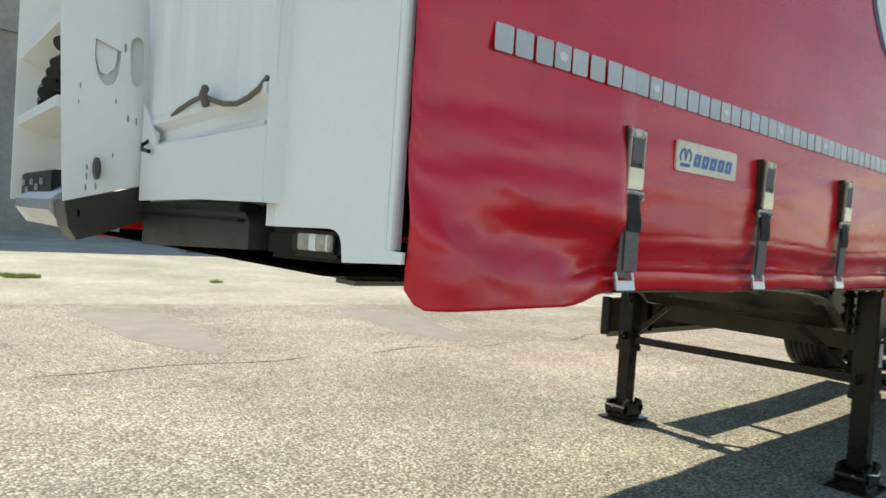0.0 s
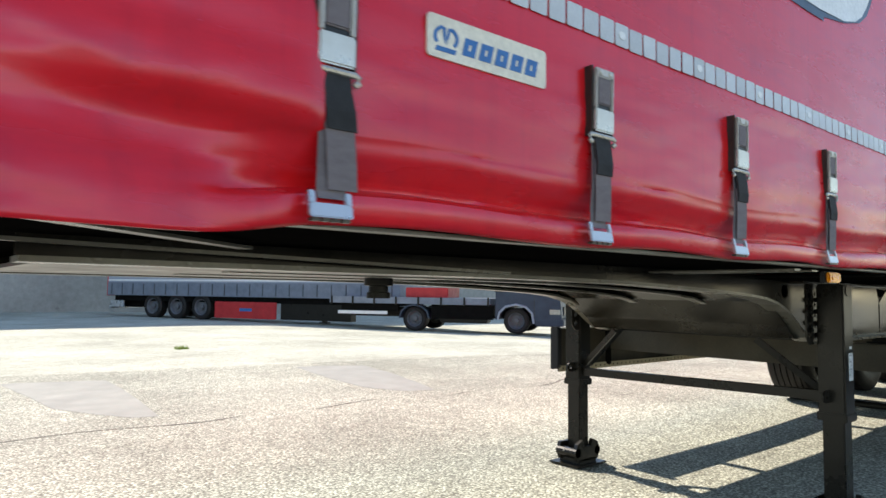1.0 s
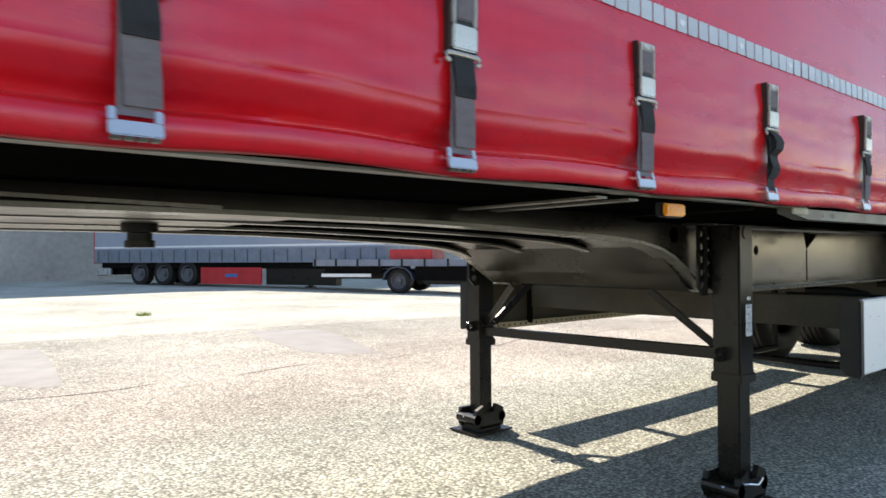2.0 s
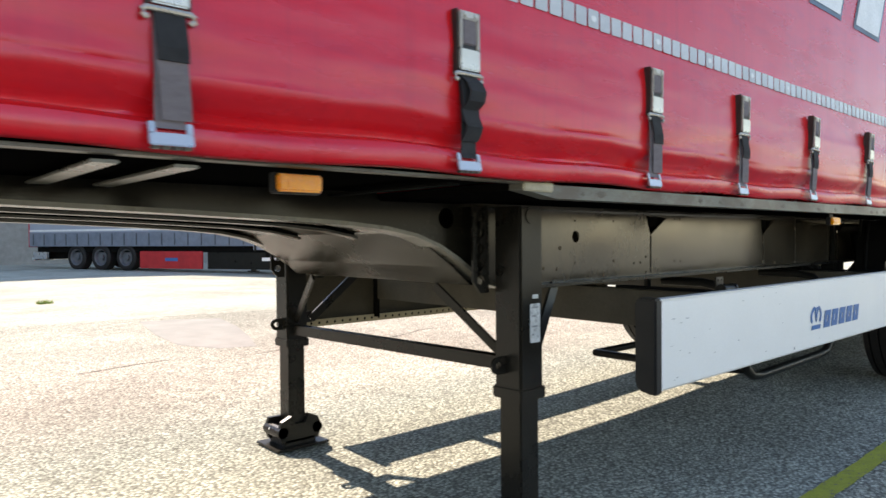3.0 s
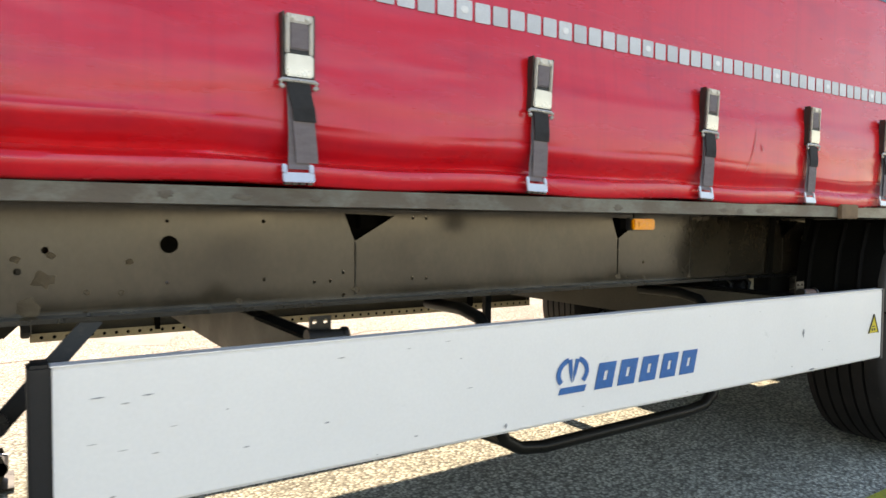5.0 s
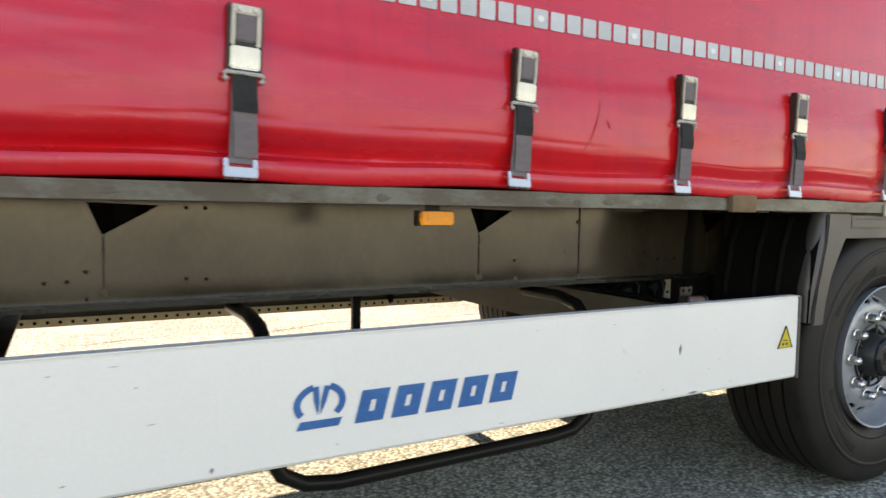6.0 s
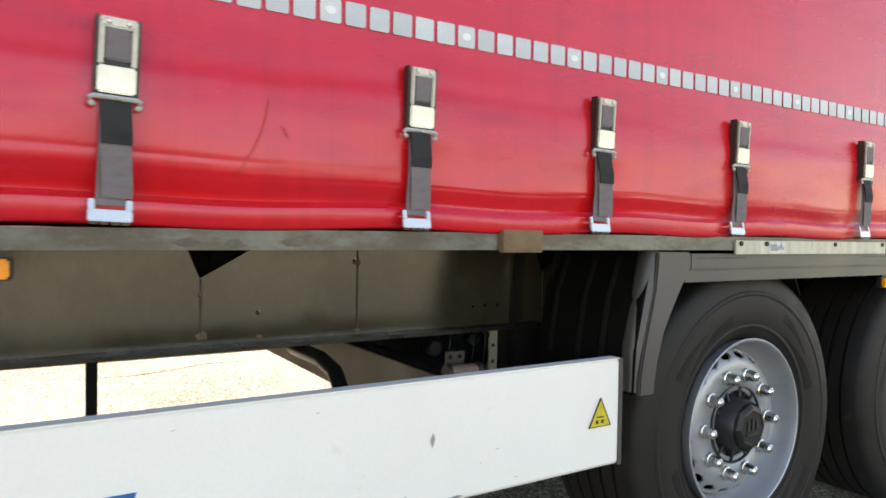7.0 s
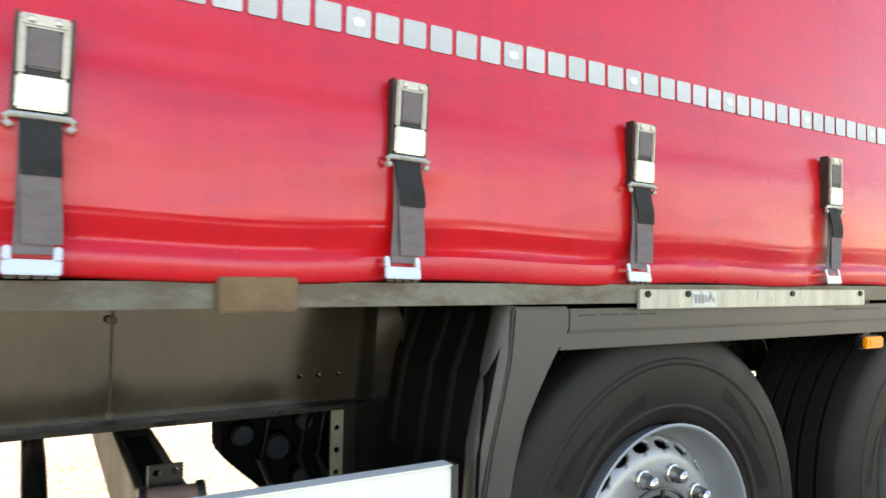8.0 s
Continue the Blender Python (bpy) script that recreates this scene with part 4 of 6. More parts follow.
def landing_leg(yo, s):
    """yo: outer face; s: direction towards the trailer's middle."""
    x0, x1 = (3.090, 3.208) if s > 0 else (3.074, 3.192)
    def bx(*r, bev=0.004):
        bm = bmesh.new()
        for a in r:
            x_0, x_1, y_0, y_1, z_0, z_1 = a
            ya, yb = yo + s * y_0, yo + s * y_1
            box(bm, x_0, x_1, min(ya, yb), max(ya, yb), z_0, z_1, bev)
        return bm
    leg = part("landing_leg", bx((x0, x1, 0.0, 0.125, 0.545, 1.19), bev=0.008), LEG, trailer, "black square-section landing leg")
    part("leg_collar", bx((x0 - 0.006, x1 + 0.006, -0.006, 0.131, 0.522, 0.565), bev=0.005), LEG, leg)
    part("inner_leg", bx((x0 + 0.012, x1 - 0.012, 0.012, 0.113, 0.10, 0.53), bev=0.005), LEG, leg)
    bm = bmesh.new()
    yc0, yc1 = yo + s * -0.02, yo + s * 0.145
    cx = (x0 + x1) / 2
    prism(bm, [(cx - 0.105, 0.035), (cx + 0.105, 0.035), (cx + 0.125, 0.09), (cx + 0.105, 0.145), (cx + 0.05, 0.17), (cx + 0.03, 0.125), (cx - 0.03, 0.125), (cx - 0.05, 0.17), (cx - 0.105, 0.145), (cx - 0.125, 0.09)], "y", min(yc0, yc1), min(yc0, yc1) + 0.025)
    prism(bm, [(cx - 0.105, 0.035), (cx + 0.105, 0.035), (cx + 0.125, 0.09), (cx + 0.105, 0.145), (cx - 0.105, 0.145), (cx - 0.125, 0.09)], "y", max(yc0, yc1) - 0.025, max(yc0, yc1))
    tube(bm, [(cx - 0.10, min(yc0, yc1), 0.09), (cx - 0.10, max(yc0, yc1), 0.09)], 0.03, 12)
    tube(bm, [(cx + 0.10, min(yc0, yc1), 0.09), (cx + 0.10, max(yc0, yc1), 0.09)], 0.03, 12)
    part("leg_shoe", bm, LEG, leg, "rocking black foot")
    bm = bmesh.new()
    ya, yb = sorted((yo + s * -0.06, yo + s * 0.185))
    box(bm, cx - 0.15, cx + 0.15, ya, yb, 0.006, 0.018, 0.003)
    box(bm, cx - 0.09, cx + 0.09, ya + 0.04, yb - 0.04, 0.014, 0.05, 0.004)
    part("foot_plate", bm, LEG, leg)
    bm = tube(bmesh.new(), [(cx - 0.13, yo + s * 0.05, 0.10), (cx - 0.06, yo - s * 0.03, 0.118), (cx, yo - s * 0.04, 0.105), (cx + 0.06, yo - s * 0.03, 0.118), (cx + 0.13, yo + s * 0.05, 0.12)], 0.005, 6)
    part("foot_wire", bm, ALU, leg)
    # mounting bracket with its bolt plate
    bm = bmesh.new()
    prism(bm, [(x0 - 0.095, 1.19), (x0 - 0.095, 0.93), (x0 - 0.06, 0.89), (x0 - 0.02, 0.89), (x0 - 0.02, 1.19)], "y", yo + s * 0.13, yo + s * 0.14, [(x0 - 0.06, 0.935 + 0.055 * k, 0.017) for k in range(5)])
    part("bolt_plate", bm, LEG, leg, "drilled mounting plate")
    bm = bmesh.new()
    prism(bm, [(x1 + 0.015, 1.19), (x1 + 0.015, 0.88), (x1 + 0.055, 0.88), (x1 + 0.055, 1.19)], "y", yo + s * 0.19, yo + s * 0.2, [(x1 + 0.035, 0.92 + 0.055 * k, 0.012) for k in range(5)])
    part("bolt_plate", bm, LEG, leg)
    for k in range(4):
        part("bolt_head", tube(bmesh.new(), [(x0 - 0.06, yo + s * 0.13, 0.962 + 0.055 * k), (x0 - 0.06, yo + s * 0.117, 0.962 + 0.055 * k)], 0.015, 6), LEG, leg)
        part("bolt_head", tube(bmesh.new(), [(x1 + 0.035, yo + s * 0.19, 0.93 + 0.06 * k), (x1 + 0.035, yo + s * 0.172, 0.93 + 0.06 * k)], 0.014, 6), LEG, leg)
    # rounded eye plates and braces
    ym = yo + s * 0.07
    for xa, xb, ex, ez in ((x0 + 0.01, x0 - 0.037, x0 - 0.037, 0.642), (x1 - 0.01, x1 + 0.045, x1 + 0.045, 0.667)):
        q = 1 if xb > xa else -1
        ring = [(ex + q * 0.030 * math.cos(radians(a)), ez + 0.030 * math.sin(radians(a))) for a in range(-90, 91, 15)]
        bm = bmesh.new()
        prism(bm, [(xa, ez - 0.03)] + ring + [(xa, ez + 0.03)], "y", ym, ym + s * 0.009, [(ex, ez, 0.013)])
        part("eye_plate", bm, LEG, leg)
    part("leg_brace", beam(bmesh.new(), (x1 + 0.045, ym + s * 0.012, 0.655), (3.475, yo + s * 0.17, 0.895), 0.044, 0.012, (0, 1, 0)), LEG, leg, "flat diagonal steel brace")
    part("cross_brace", beam(bmesh.new(), (x0 + 0.05, yo + s * 0.125, 0.66), (x0 - 0.02, yo + s * 0.42, 0.900), 0.034, 0.012, (1, 0, 0)), LEG, leg)
    part("leg_cap", tube(bmesh.new(), [(x0 + 0.055, yo + s * -0.004, 1.158), (x0 + 0.055, yo + s * 0.004, 1.158)], 0.028, 20), LEG, leg, "round cover on the leg's head")
    return leg


leg_n = landing_leg(0.43, 1)
leg_f = landing_leg(W - 0.40, -1)
part("cross_tube", beam(bmesh.new(), (3.142, 0.55, 0.637), (3.130, W - 0.53, 0.612), 0.050, 0.048), LEG, trailer, "black square cross tube between the landing legs")
stk = part("type_sticker", prism(bmesh.new(), shift(rounded(0.052, 0.135, 0.005, 2), 3.163, 0.787), "y", 0.4295, 0.4285), STICKER, leg_n, "scuffed white type sticker")
for w, zz in ((0.034, 0.842), (0.022, 0.812), (0.030, 0.776), (0.012, 0.748)):
    part("sticker_print", boxes((3.145, 3.145 + w, 0.4277, 0.4286, zz - 0.003, zz + 0.003)), STICKER_INK, stk)
part("sticker_scrap", boxes((3.15, 3.178, 0.4285, 0.4295, 0.872, 0.886)), STICKER, leg_n)

# ---- side guards ----
GX0, GX1 = 3.352, 6.493


def side_guard(sy):
    def Y(a):
        return a if sy == 0 else W - a
    bm = bmesh.new()
    prof = [(0.095, 0.0), (0.068, 0.0), (0.0625, 0.008), (0.0622, 0.10), (0.0622, 0.20), (0.0625, 0.292), (0.068, 0.300), (0.095, 0.300), (0.095, 0.292), (0.078, 0.292), (0.078, 0.008), (0.095, 0.008)]
    ra = [bm.verts.new((GX0, Y(y), 0.578 + z)) for y, z in prof]
    rb = [bm.verts.new((GX1, Y(y), 0.576 + z)) for y, z in prof]
    for k in range(len(prof)):
        bm.faces.new((ra[k], ra[(k + 1) % len(prof)], rb[(k + 1) % len(prof)], rb[k]))
    bm.faces.new(ra)
    bm.faces.new(rb)
    g = part("side_guard", bm, GUARD, trailer, "white-painted aluminium side guard with scuffs")
    bm = bmesh.new()
    prism(bm, [(Y(0.056), 0.572), (Y(0.056), 0.882), (Y(0.075), 0.884), (Y(0.12), 0.885), (Y(0.135), 0.87), (Y(0.135), 0.60), (Y(0.12), 0.58), (Y(0.075), 0.571)], "x", GX0 - 0.038, GX0 + 0.003)
    bmesh.ops.bevel(bm, geom=[e for e in bm.edges], offset=0.006, segments=2, affect="EDGES")
    part("end_cap", bm, BLACK_PL, g, "black plastic end cap")
    part("end_trim", boxes((GX1 - 0.002, GX1 + 0.012, min(Y(0.059), Y(0.095)), max(Y(0.059), Y(0.095)), 0.574, 0.878)), PLASTIC, g)
    if sy == 0:
        part("top_edge", boxes((GX0, GX1, 0.060, 0.096, 0.8765, 0.8795)), GUARD, g)
    for px in (3.93, 5.95):
        part("guard_post", boxes((px - 0.012, px + 0.012, min(Y(0.098), Y(0.14)), max(Y(0.098), Y(0.14)), 0.58, 0.84), bev=0.003), MATTE, g)
    # Added sheet: shade on the white guard's back is put into its colour.
    part("guard_back", boxes((GX0 + 0.01, GX1 - 0.01, min(Y(0.0795), Y(0.083)), max(Y(0.0795), Y(0.083)), 0.588, 0.866)), GUARD_BACK, g, "dark sheet on the guard's inner face, shade in its colour")
    zs = 0.030 * (1 - sy)
    bm = bmesh.new()
    hs = [(GX0 + 0.05 + 0.0555 * k, 0.575 + zs, 0.009) for k in range(56)]
    prism(bm, [(GX0, 0.554 + zs), (GX1, 0.552 + zs), (GX1, 0.594 + zs), (GX0, 0.597 + zs)], "y", Y(0.104), Y(0.108), hs)
    ps_ = part("perforated_strip", bm, PERF, g, "perforated beige metal strip")
    # Added black plate that makes the strip's holes look shaded.
    part("strip_backing", boxes((GX0, GX1, min(Y(0.096), Y(0.100)), max(Y(0.096), Y(0.100)), 0.556 + zs, 0.592 + zs)), MATTE, ps_)
    if sy == 0:
        emblem("guard_emblem", g, 4.664, 0.712, 0.106, 0.0605, BLUE, (4.752, 5.235), 0.657, 0.735)
        tri = part("warning_sign", prism(bmesh.new(), [(6.377, 0.692), (6.459, 0.692), (6.420, 0.773)], "y", 0.062, 0.0595), WARN, g, "yellow triangular warning sticker with black edge")
        bm = bmesh.new()
        for a, b in (((6.377, 0.694), (6.459, 0.694)), ((6.459, 0.692), (6.420, 0.773)), ((6.420, 0.773), (6.377, 0.692))):
            beam(bm, (a[0], 0.0588, a[1]), (b[0], 0.0588, b[1]), 0.0008, 0.005, (0, -1, 0.001))
        part("sign_edge", bm, INK, tri)
        part("sign_mark", boxes((6.403, 6.413, 0.0585, 0.0595, 0.702, 0.712), (6.423, 6.433, 0.0585, 0.0595, 0.702, 0.712), (6.406, 6.432, 0.0585, 0.0595, 0.718, 0.722)), INK, tri)
        for sxp, szp, sw, sh in ((3.43, 0.81, 0.03, 0.003), (3.52, 0.805, 0.025, 0.003), (5.875, 0.735, 0.012, 0.035), (4.3, 0.72, 0.02, 0.002), (3.9, 0.69, 0.015, 0.004), (5.94, 0.587, 0.05, 0.008), (4.42, 0.60, 0.01, 0.015)):
            part("scuff", prism(bmesh.new(), shift([(-sw / 2, 0), (0, -sh / 2), (sw / 2, 0.1 * sh), (sw * 0.1, sh / 2)], sxp, szp), "y", 0.0605, 0.0596), STICKER_INK, g)
    if sy == 0:
        rnd = random.Random(9)
        for k in range(34):
            ux, uz, uw, uh = rnd.uniform(3.4, 6.5), rnd.uniform(0.59, 0.85), rnd.uniform(0.004, 0.022), rnd.uniform(0.0012, 0.004)
            if 4.6 < ux < 5.6 and 0.62 < uz < 0.8:
                continue
            part("scuff", prism(bmesh.new(), shift([(-uw / 2, 0), (0, -uh / 2), (uw / 2, 0.1 * uh), (uw * 0.1, uh / 2)], ux, uz), "y", 0.0612, 0.0602), SCUFF, g)
    return g


side_guard(0)
side_guard(1)
# stops above the guard
for kx in (3.925, 5.995):
    kb = part("rubber_stop", tube(bmesh.new(), [(kx - 0.045, 0.115, 0.880), (kx - 0.035, 0.115, 0.880), (kx + 0.04, 0.115, 0.877), (kx + 0.048, 0.115, 0.877)], 0.018, 14), STOP_RED if kx > 5 else PAINT_DARK, trailer, "round rubber stop above the guard", smooth=True)
    for ex in (-0.047, 0.043):
        part("stop_collar", tube(bmesh.new(), [(kx + ex - 0.006, 0.115, 0.879), (kx + ex + 0.006, 0.115, 0.879)], 0.021, 14), PAINT_DARK, kb, smooth=True)
    part("stop_bracket", prism(bmesh.new(), [(kx - 0.035, 0.87), (kx + 0.02, 0.87), (kx + 0.02, 0.925), (kx - 0.035, 0.925)], "y", 0.142, 0.148, [(kx - 0.022, 0.912, 0.006), (kx + 0.006, 0.912, 0.006)]), LEG, kb)
    part("stop_arm", boxes((kx - 0.03, kx + 0.02, 0.150, 0.60, 0.862, 0.872)), MATTE, kb)

# ---- wheels ----


def build_wheel():
    """One wheel about the y axis; its outer side faces -y."""
    R = 0.545
    tyre_p = [(0.035, 0.296), (0.018, 0.312), (0.004, 0.345), (-0.004, 0.385), (-0.006, 0.42), (-0.005, 0.455), (0.0, 0.485), (0.006, 0.507), (0.012, 0.522), (0.020, 0.534), (0.036, R - 0.003)]
    y = 0.04
    for k in range(5):
        tyre_p += [(y + 0.047, R), (y + 0.049, R - 0.020), (y + 0.058, R - 0.020), (y + 0.060, R)]
        y += 0.059
    tyre_p += [(y + 0.03, R - 0.003), (y + 0.045, 0.515), (y + 0.055, 0.49), (y + 0.065, 0.44), (y + 0.062, 0.37), (y + 0.05, 0.32), (y + 0.03, 0.30)]
    w = part("wheel", lathe(bmesh.new(), [(0.12, 0.085), (0.30, 0.085), (0.30, 0.20), (0.33, 0.20), (0.33, 0.0)], 32), DARK, trailer, "silver steel wheel with worn black tyre")
    part("tyre", lathe(bmesh.new(), tyre_p, 88), RUBBER, w, "worn black truck tyre", smooth=True)
    for rr, ww, hh in ((0.455, 0.012, 0.0030), (0.345, 0.009, 0.0025)):
        yy = -0.0048 if rr > 0.4 else 0.0035
        part("tyre_ridge", lathe(bmesh.new(), [(yy + 0.002, rr - ww), (yy - 0.4 * hh, rr - 0.6 * ww), (yy - hh, rr - 0.2 * ww), (yy - hh, rr + 0.2 * ww), (yy - 0.4 * hh, rr + 0.6 * ww), (yy + 0.003, rr + ww)], 72), RUBBER, w, smooth=True)
    # low raised marks moulded into the sidewall
    wall_p = [(r, yy) for yy, r in tyre_p[1:9]]
    def sidewall_y(r):
        for (ra, ya), (rb, yb) in zip(wall_p, wall_p[1:]):
            if ra <= r <= rb:
                return ya + (yb - ya) * (r - ra) / (rb - ra)
        return wall_p[-1][1]
    for k in range(4):
        for a0, a1, r0, r1, s0, s1 in ((104, 146, 0.358, 0.400, 1.0, 0.05), (34, 62, 0.395, 0.430, 0.15, 1.0)):
            bm = bmesh.new()
            cols = []
            for j in range(13):
                f = j / 12
                a = radians(90 * k + a0 + (a1 - a0) * f)
                wdt = (s0 + (s1 - s0) * f) * (r1 - r0)
                cols.append([bm.verts.new((r * math.cos(a), sidewall_y(r) - h, r * math.sin(a))) for r, h in ((r0, -0.001), (r0 + 0.002, 0.0009), (r0 + wdt * 0.5, 0.0009), (r0 + wdt - 0.002, 0.0009), (r0 + wdt, -0.001))])
            for ca, cb in zip(cols, cols[1:]):
                for q in range(4):
                    bm.faces.new((ca[q], ca[q + 1], cb[q + 1], cb[q]))
            bmesh.ops.recalc_face_normals(bm, faces=bm.faces)
            part("tyre_mark", bm, TYRE_MARK, w)
    bm = bmesh.new()
    lathe(bm, [(0.05, 0.290), (0.008, 0.298), (-0.003, 0.3025), (-0.0055, 0.2985), (-0.003, 0.294), (0.008, 0.290), (0.022, 0.2875), (0.040, 0.285), (0.052, 0.281), (0.064, 0.276), (0.078, 0.269), (0.089, 0.257)], 72)
    part("rim", bm, RIM, w, "silver painted rim", smooth=True)
    # disc with slots
    bm = bmesh.new()
    N, S = 20, 400
    band = 10
    prof = [(0.085, 0.258)] + [(0.075 - 0.023 * (j / band) ** 0.8, 0.253 - 0.027 * j / band) for j in range(band + 1)] + [(0.047, 0.216), (0.044, 0.200), (0.044, 0.115)]
    rings = [[bm.verts.new((r * math.cos(k * math.tau / S), yy, r * math.sin(k * math.tau / S))) for k in range(S)] for yy, r in prof]
    for i in range(len(prof) - 1):
        for k in range(S):
            u = ((k + 0.5) * N / S) % 1.0 - 0.5
            v = (i - 0.5) / band - 0.5
            if 1 <= i <= band and (u / 0.36) ** 2 + (v / 0.47) ** 2 < 1.0:
                continue
            bm.faces.new((rings[i][k], rings[i][(k + 1) % S], rings[i + 1][(k + 1) % S], rings[i + 1][k]))
    d = part("wheel_disc", bm, RIM, w, "silver wheel disc with a ring of slots", smooth=True)
    so = d.modifiers.new("thickness", "SOLIDIFY")
    so.thickness = 0.012
    nut = bmesh.new()
    lathe(nut, [(0.045, 0.0), (0.045, 0.0255), (0.034, 0.0245), (0.032, 0.0205), (0.012, 0.0190), (0.0, 0.0155), (-0.006, 0.0080), (-0.007, 0.0)], 12)
    nm = None
    for k in range(10):
        a = radians(1 + 36 * k)
        if nm is None:
            o = part("wheel_nut", nut, CHROME, w, "bright wheel nut cap")
            nm = o.data
        else:
            o = new("wheel_nut", nm)
            o.parent = w
        o.location = (0.172 * math.cos(a), 0, 0.172 * math.sin(a))
    part("hub", lathe(bmesh.new(), [(0.05, 0.134), (0.038, 0.136), (0.036, 0.131), (0.058, 0.124), (0.060, 0.100), (0.046, 0.094), (0.006, 0.088), (-0.006, 0.082)], 40), DARK, w, "black hub with ribs", smooth=True)
    part("hub_cap", lathe(bmesh.new(), [(0.0, 0.084), (-0.014, 0.080), (-0.022, 0.068), (-0.024, 0.060), (-0.021, 0.056), (-0.021, 0.0)], 8), BLACK_PL, w, "black eight-sided hub cap with a raised mark")
    part("cap_mark", boxes((-0.034, 0.034, -0.025, -0.019, -0.026, -0.016), (-0.030, -0.017, -0.025, -0.019, -0.010, 0.026), (-0.007, 0.007, -0.025, -0.019, -0.010, 0.032), (0.017, 0.030, -0.025, -0.019, -0.010, 0.026), bev=0.002), DARK, w)
    rib_mesh = None
    for k in range(10):
        if rib_mesh is None:
            o = part("hub_rib", box(bmesh.new(), -0.024, 0.024, -0.008, 0.014, -0.006, 0.006, 0.002), DARK, w)
            rib_mesh = o.data
        else:
            o = new("hub_rib", rib_mesh)
            o.parent = w
        o.matrix_basis = Matrix.Rotation(radians(36 * k + 27), 4, "Y") @ Matrix.Translation((0.112, 0.046, 0))
    return w


wheel = build_wheel()
wheel.matrix_basis = pose(7.146, 0.094, 0.583)
for ax in (8.456, 9.766):
    copy_thing(wheel, pose(ax, 0.094, 0.583, 0, ax * 29.0, 0))
for ax in (7.146, 8.456, 9.766):
    copy_thing(wheel, pose(ax, W - 0.094, 0.583, 0, 0, 180))
    part("axle", tube(bmesh.new(), [(ax, 0.35, 0.55), (ax, W - 0.35, 0.55)], 0.065, 16), PAINT_DARK, trailer, smooth=True)
    for yy in (0.66, W - 0.66):
        sp = part("trailing_arm", beam(bmesh.new(), (ax - 0.52, yy, 0.70), (ax + 0.25, yy, 0.56), 0.10, 0.07), PAINT_DARK, trailer)
        part("air_spring", lathe(bmesh.new(), [(-0.13, 0.08), (-0.11, 0.13), (-0.06, 0.15), (-0.02, 0.135), (0.0, 0.15), (0.06, 0.15), (0.1, 0.12), (0.13, 0.1)], 24), RUBBER, sp, smooth=True).matrix_basis = pose(ax + 0.30, yy, 0.74, 90)
        part("hanger_bracket", boxes((ax - 0.62, ax - 0.44, yy - 0.06, yy + 0.06, 0.64, 0.90), bev=0.006), PAINT_DARK, sp)
        part("shock_absorber", tube(bmesh.new(), [(ax - 0.35, yy - 0.1, 1.1), (ax - 0.05, yy - 0.1, 0.55)], 0.035, 12), PAINT_DARK, sp, smooth=True)

# ---- mudguard ----


def mudguard(sy):
    def Y(a):
        return a if sy == 0 else W - a
    bm = bmesh.new()
    prism(bm, [(6.622, 1.181), (6.768, 1.181), (6.768, 1.132), (6.728, 1.072), (6.686, 1.0), (6.656, 0.944), (6.630, 0.856), (6.620, 0.80), (6.618, 0.764), (6.554, 0.766), (6.556, 0.82), (6.570, 0.90), (6.596, 1.005), (6.612, 1.075)], "y", Y(0.040), Y(0.058))
    bmesh.ops.bevel(bm, geom=list(bm.edges), offset=0.005, segments=2, affect="EDGES", clamp_overlap=True)
    m = part("mudguard", bm, PLASTIC, trailer, "dark grey plastic mudguard over the wheels")
    bm = bmesh.new()
    prism(bm, [(6.635, 1.182), (6.675, 1.182), (6.61, 1.03), (6.580, 0.89), (6.572, 0.766), (6.545, 0.766), (6.551, 0.89), (6.575, 1.04)], "y", Y(0.058), Y(0.48))
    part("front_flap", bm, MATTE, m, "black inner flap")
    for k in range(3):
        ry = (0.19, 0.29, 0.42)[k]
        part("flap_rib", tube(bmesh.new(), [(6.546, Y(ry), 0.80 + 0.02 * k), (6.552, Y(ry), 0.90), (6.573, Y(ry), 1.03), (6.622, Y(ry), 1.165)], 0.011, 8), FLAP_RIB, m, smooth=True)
    part("flap_lip", tube(bmesh.new(), [(6.578, Y(0.086), 0.772), (6.585, Y(0.086), 0.90), (6.613, Y(0.086), 1.03), (6.648, Y(0.086), 1.178)], 0.040, 20), PLASTIC, m, "rounded front edge", smooth=True)
    for q0, q1, zz0, zz1, yy0, yy1 in ((6.766, 10.6, 1.129, 1.176, 0.040, 0.056), (6.745, 10.6, 1.088, 1.126, 0.046, 0.060), (6.766, 10.6, 1.124, 1.131, 0.043, 0.058)):
        part("mudguard_strip", boxes((q0, q1, min(Y(yy0), Y(yy1)), max(Y(yy0), Y(yy1)), zz0, zz1), bev=0.003), PLASTIC, m)
    for k in range(8):
        vx = (6.795 if k < 4 else 7.77) + 0.062 * (k % 4)
        part("vent_slot", boxes((vx, vx + 0.05, min(Y(0.0385), Y(0.042)), max(Y(0.0385), Y(0.042)), 1.160, 1.164)), INK, m)
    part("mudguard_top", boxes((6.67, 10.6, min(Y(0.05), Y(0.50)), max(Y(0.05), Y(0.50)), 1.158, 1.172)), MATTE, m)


mudguard(0)
mudguard(1)
for bx_, by in ((6.60, 0.46), (6.66, 0.30), (6.56, 0.62)):
    bm = bmesh.new()
    prism(bm, [(bx_, 1.19), (bx_ + 0.035, 1.19), (bx_ + 0.015, 0.85), (bx_ - 0.03, 0.85)], "y", by, by + 0.012)
    part("hanger_plate", bm, PAINT_DARK, trailer)
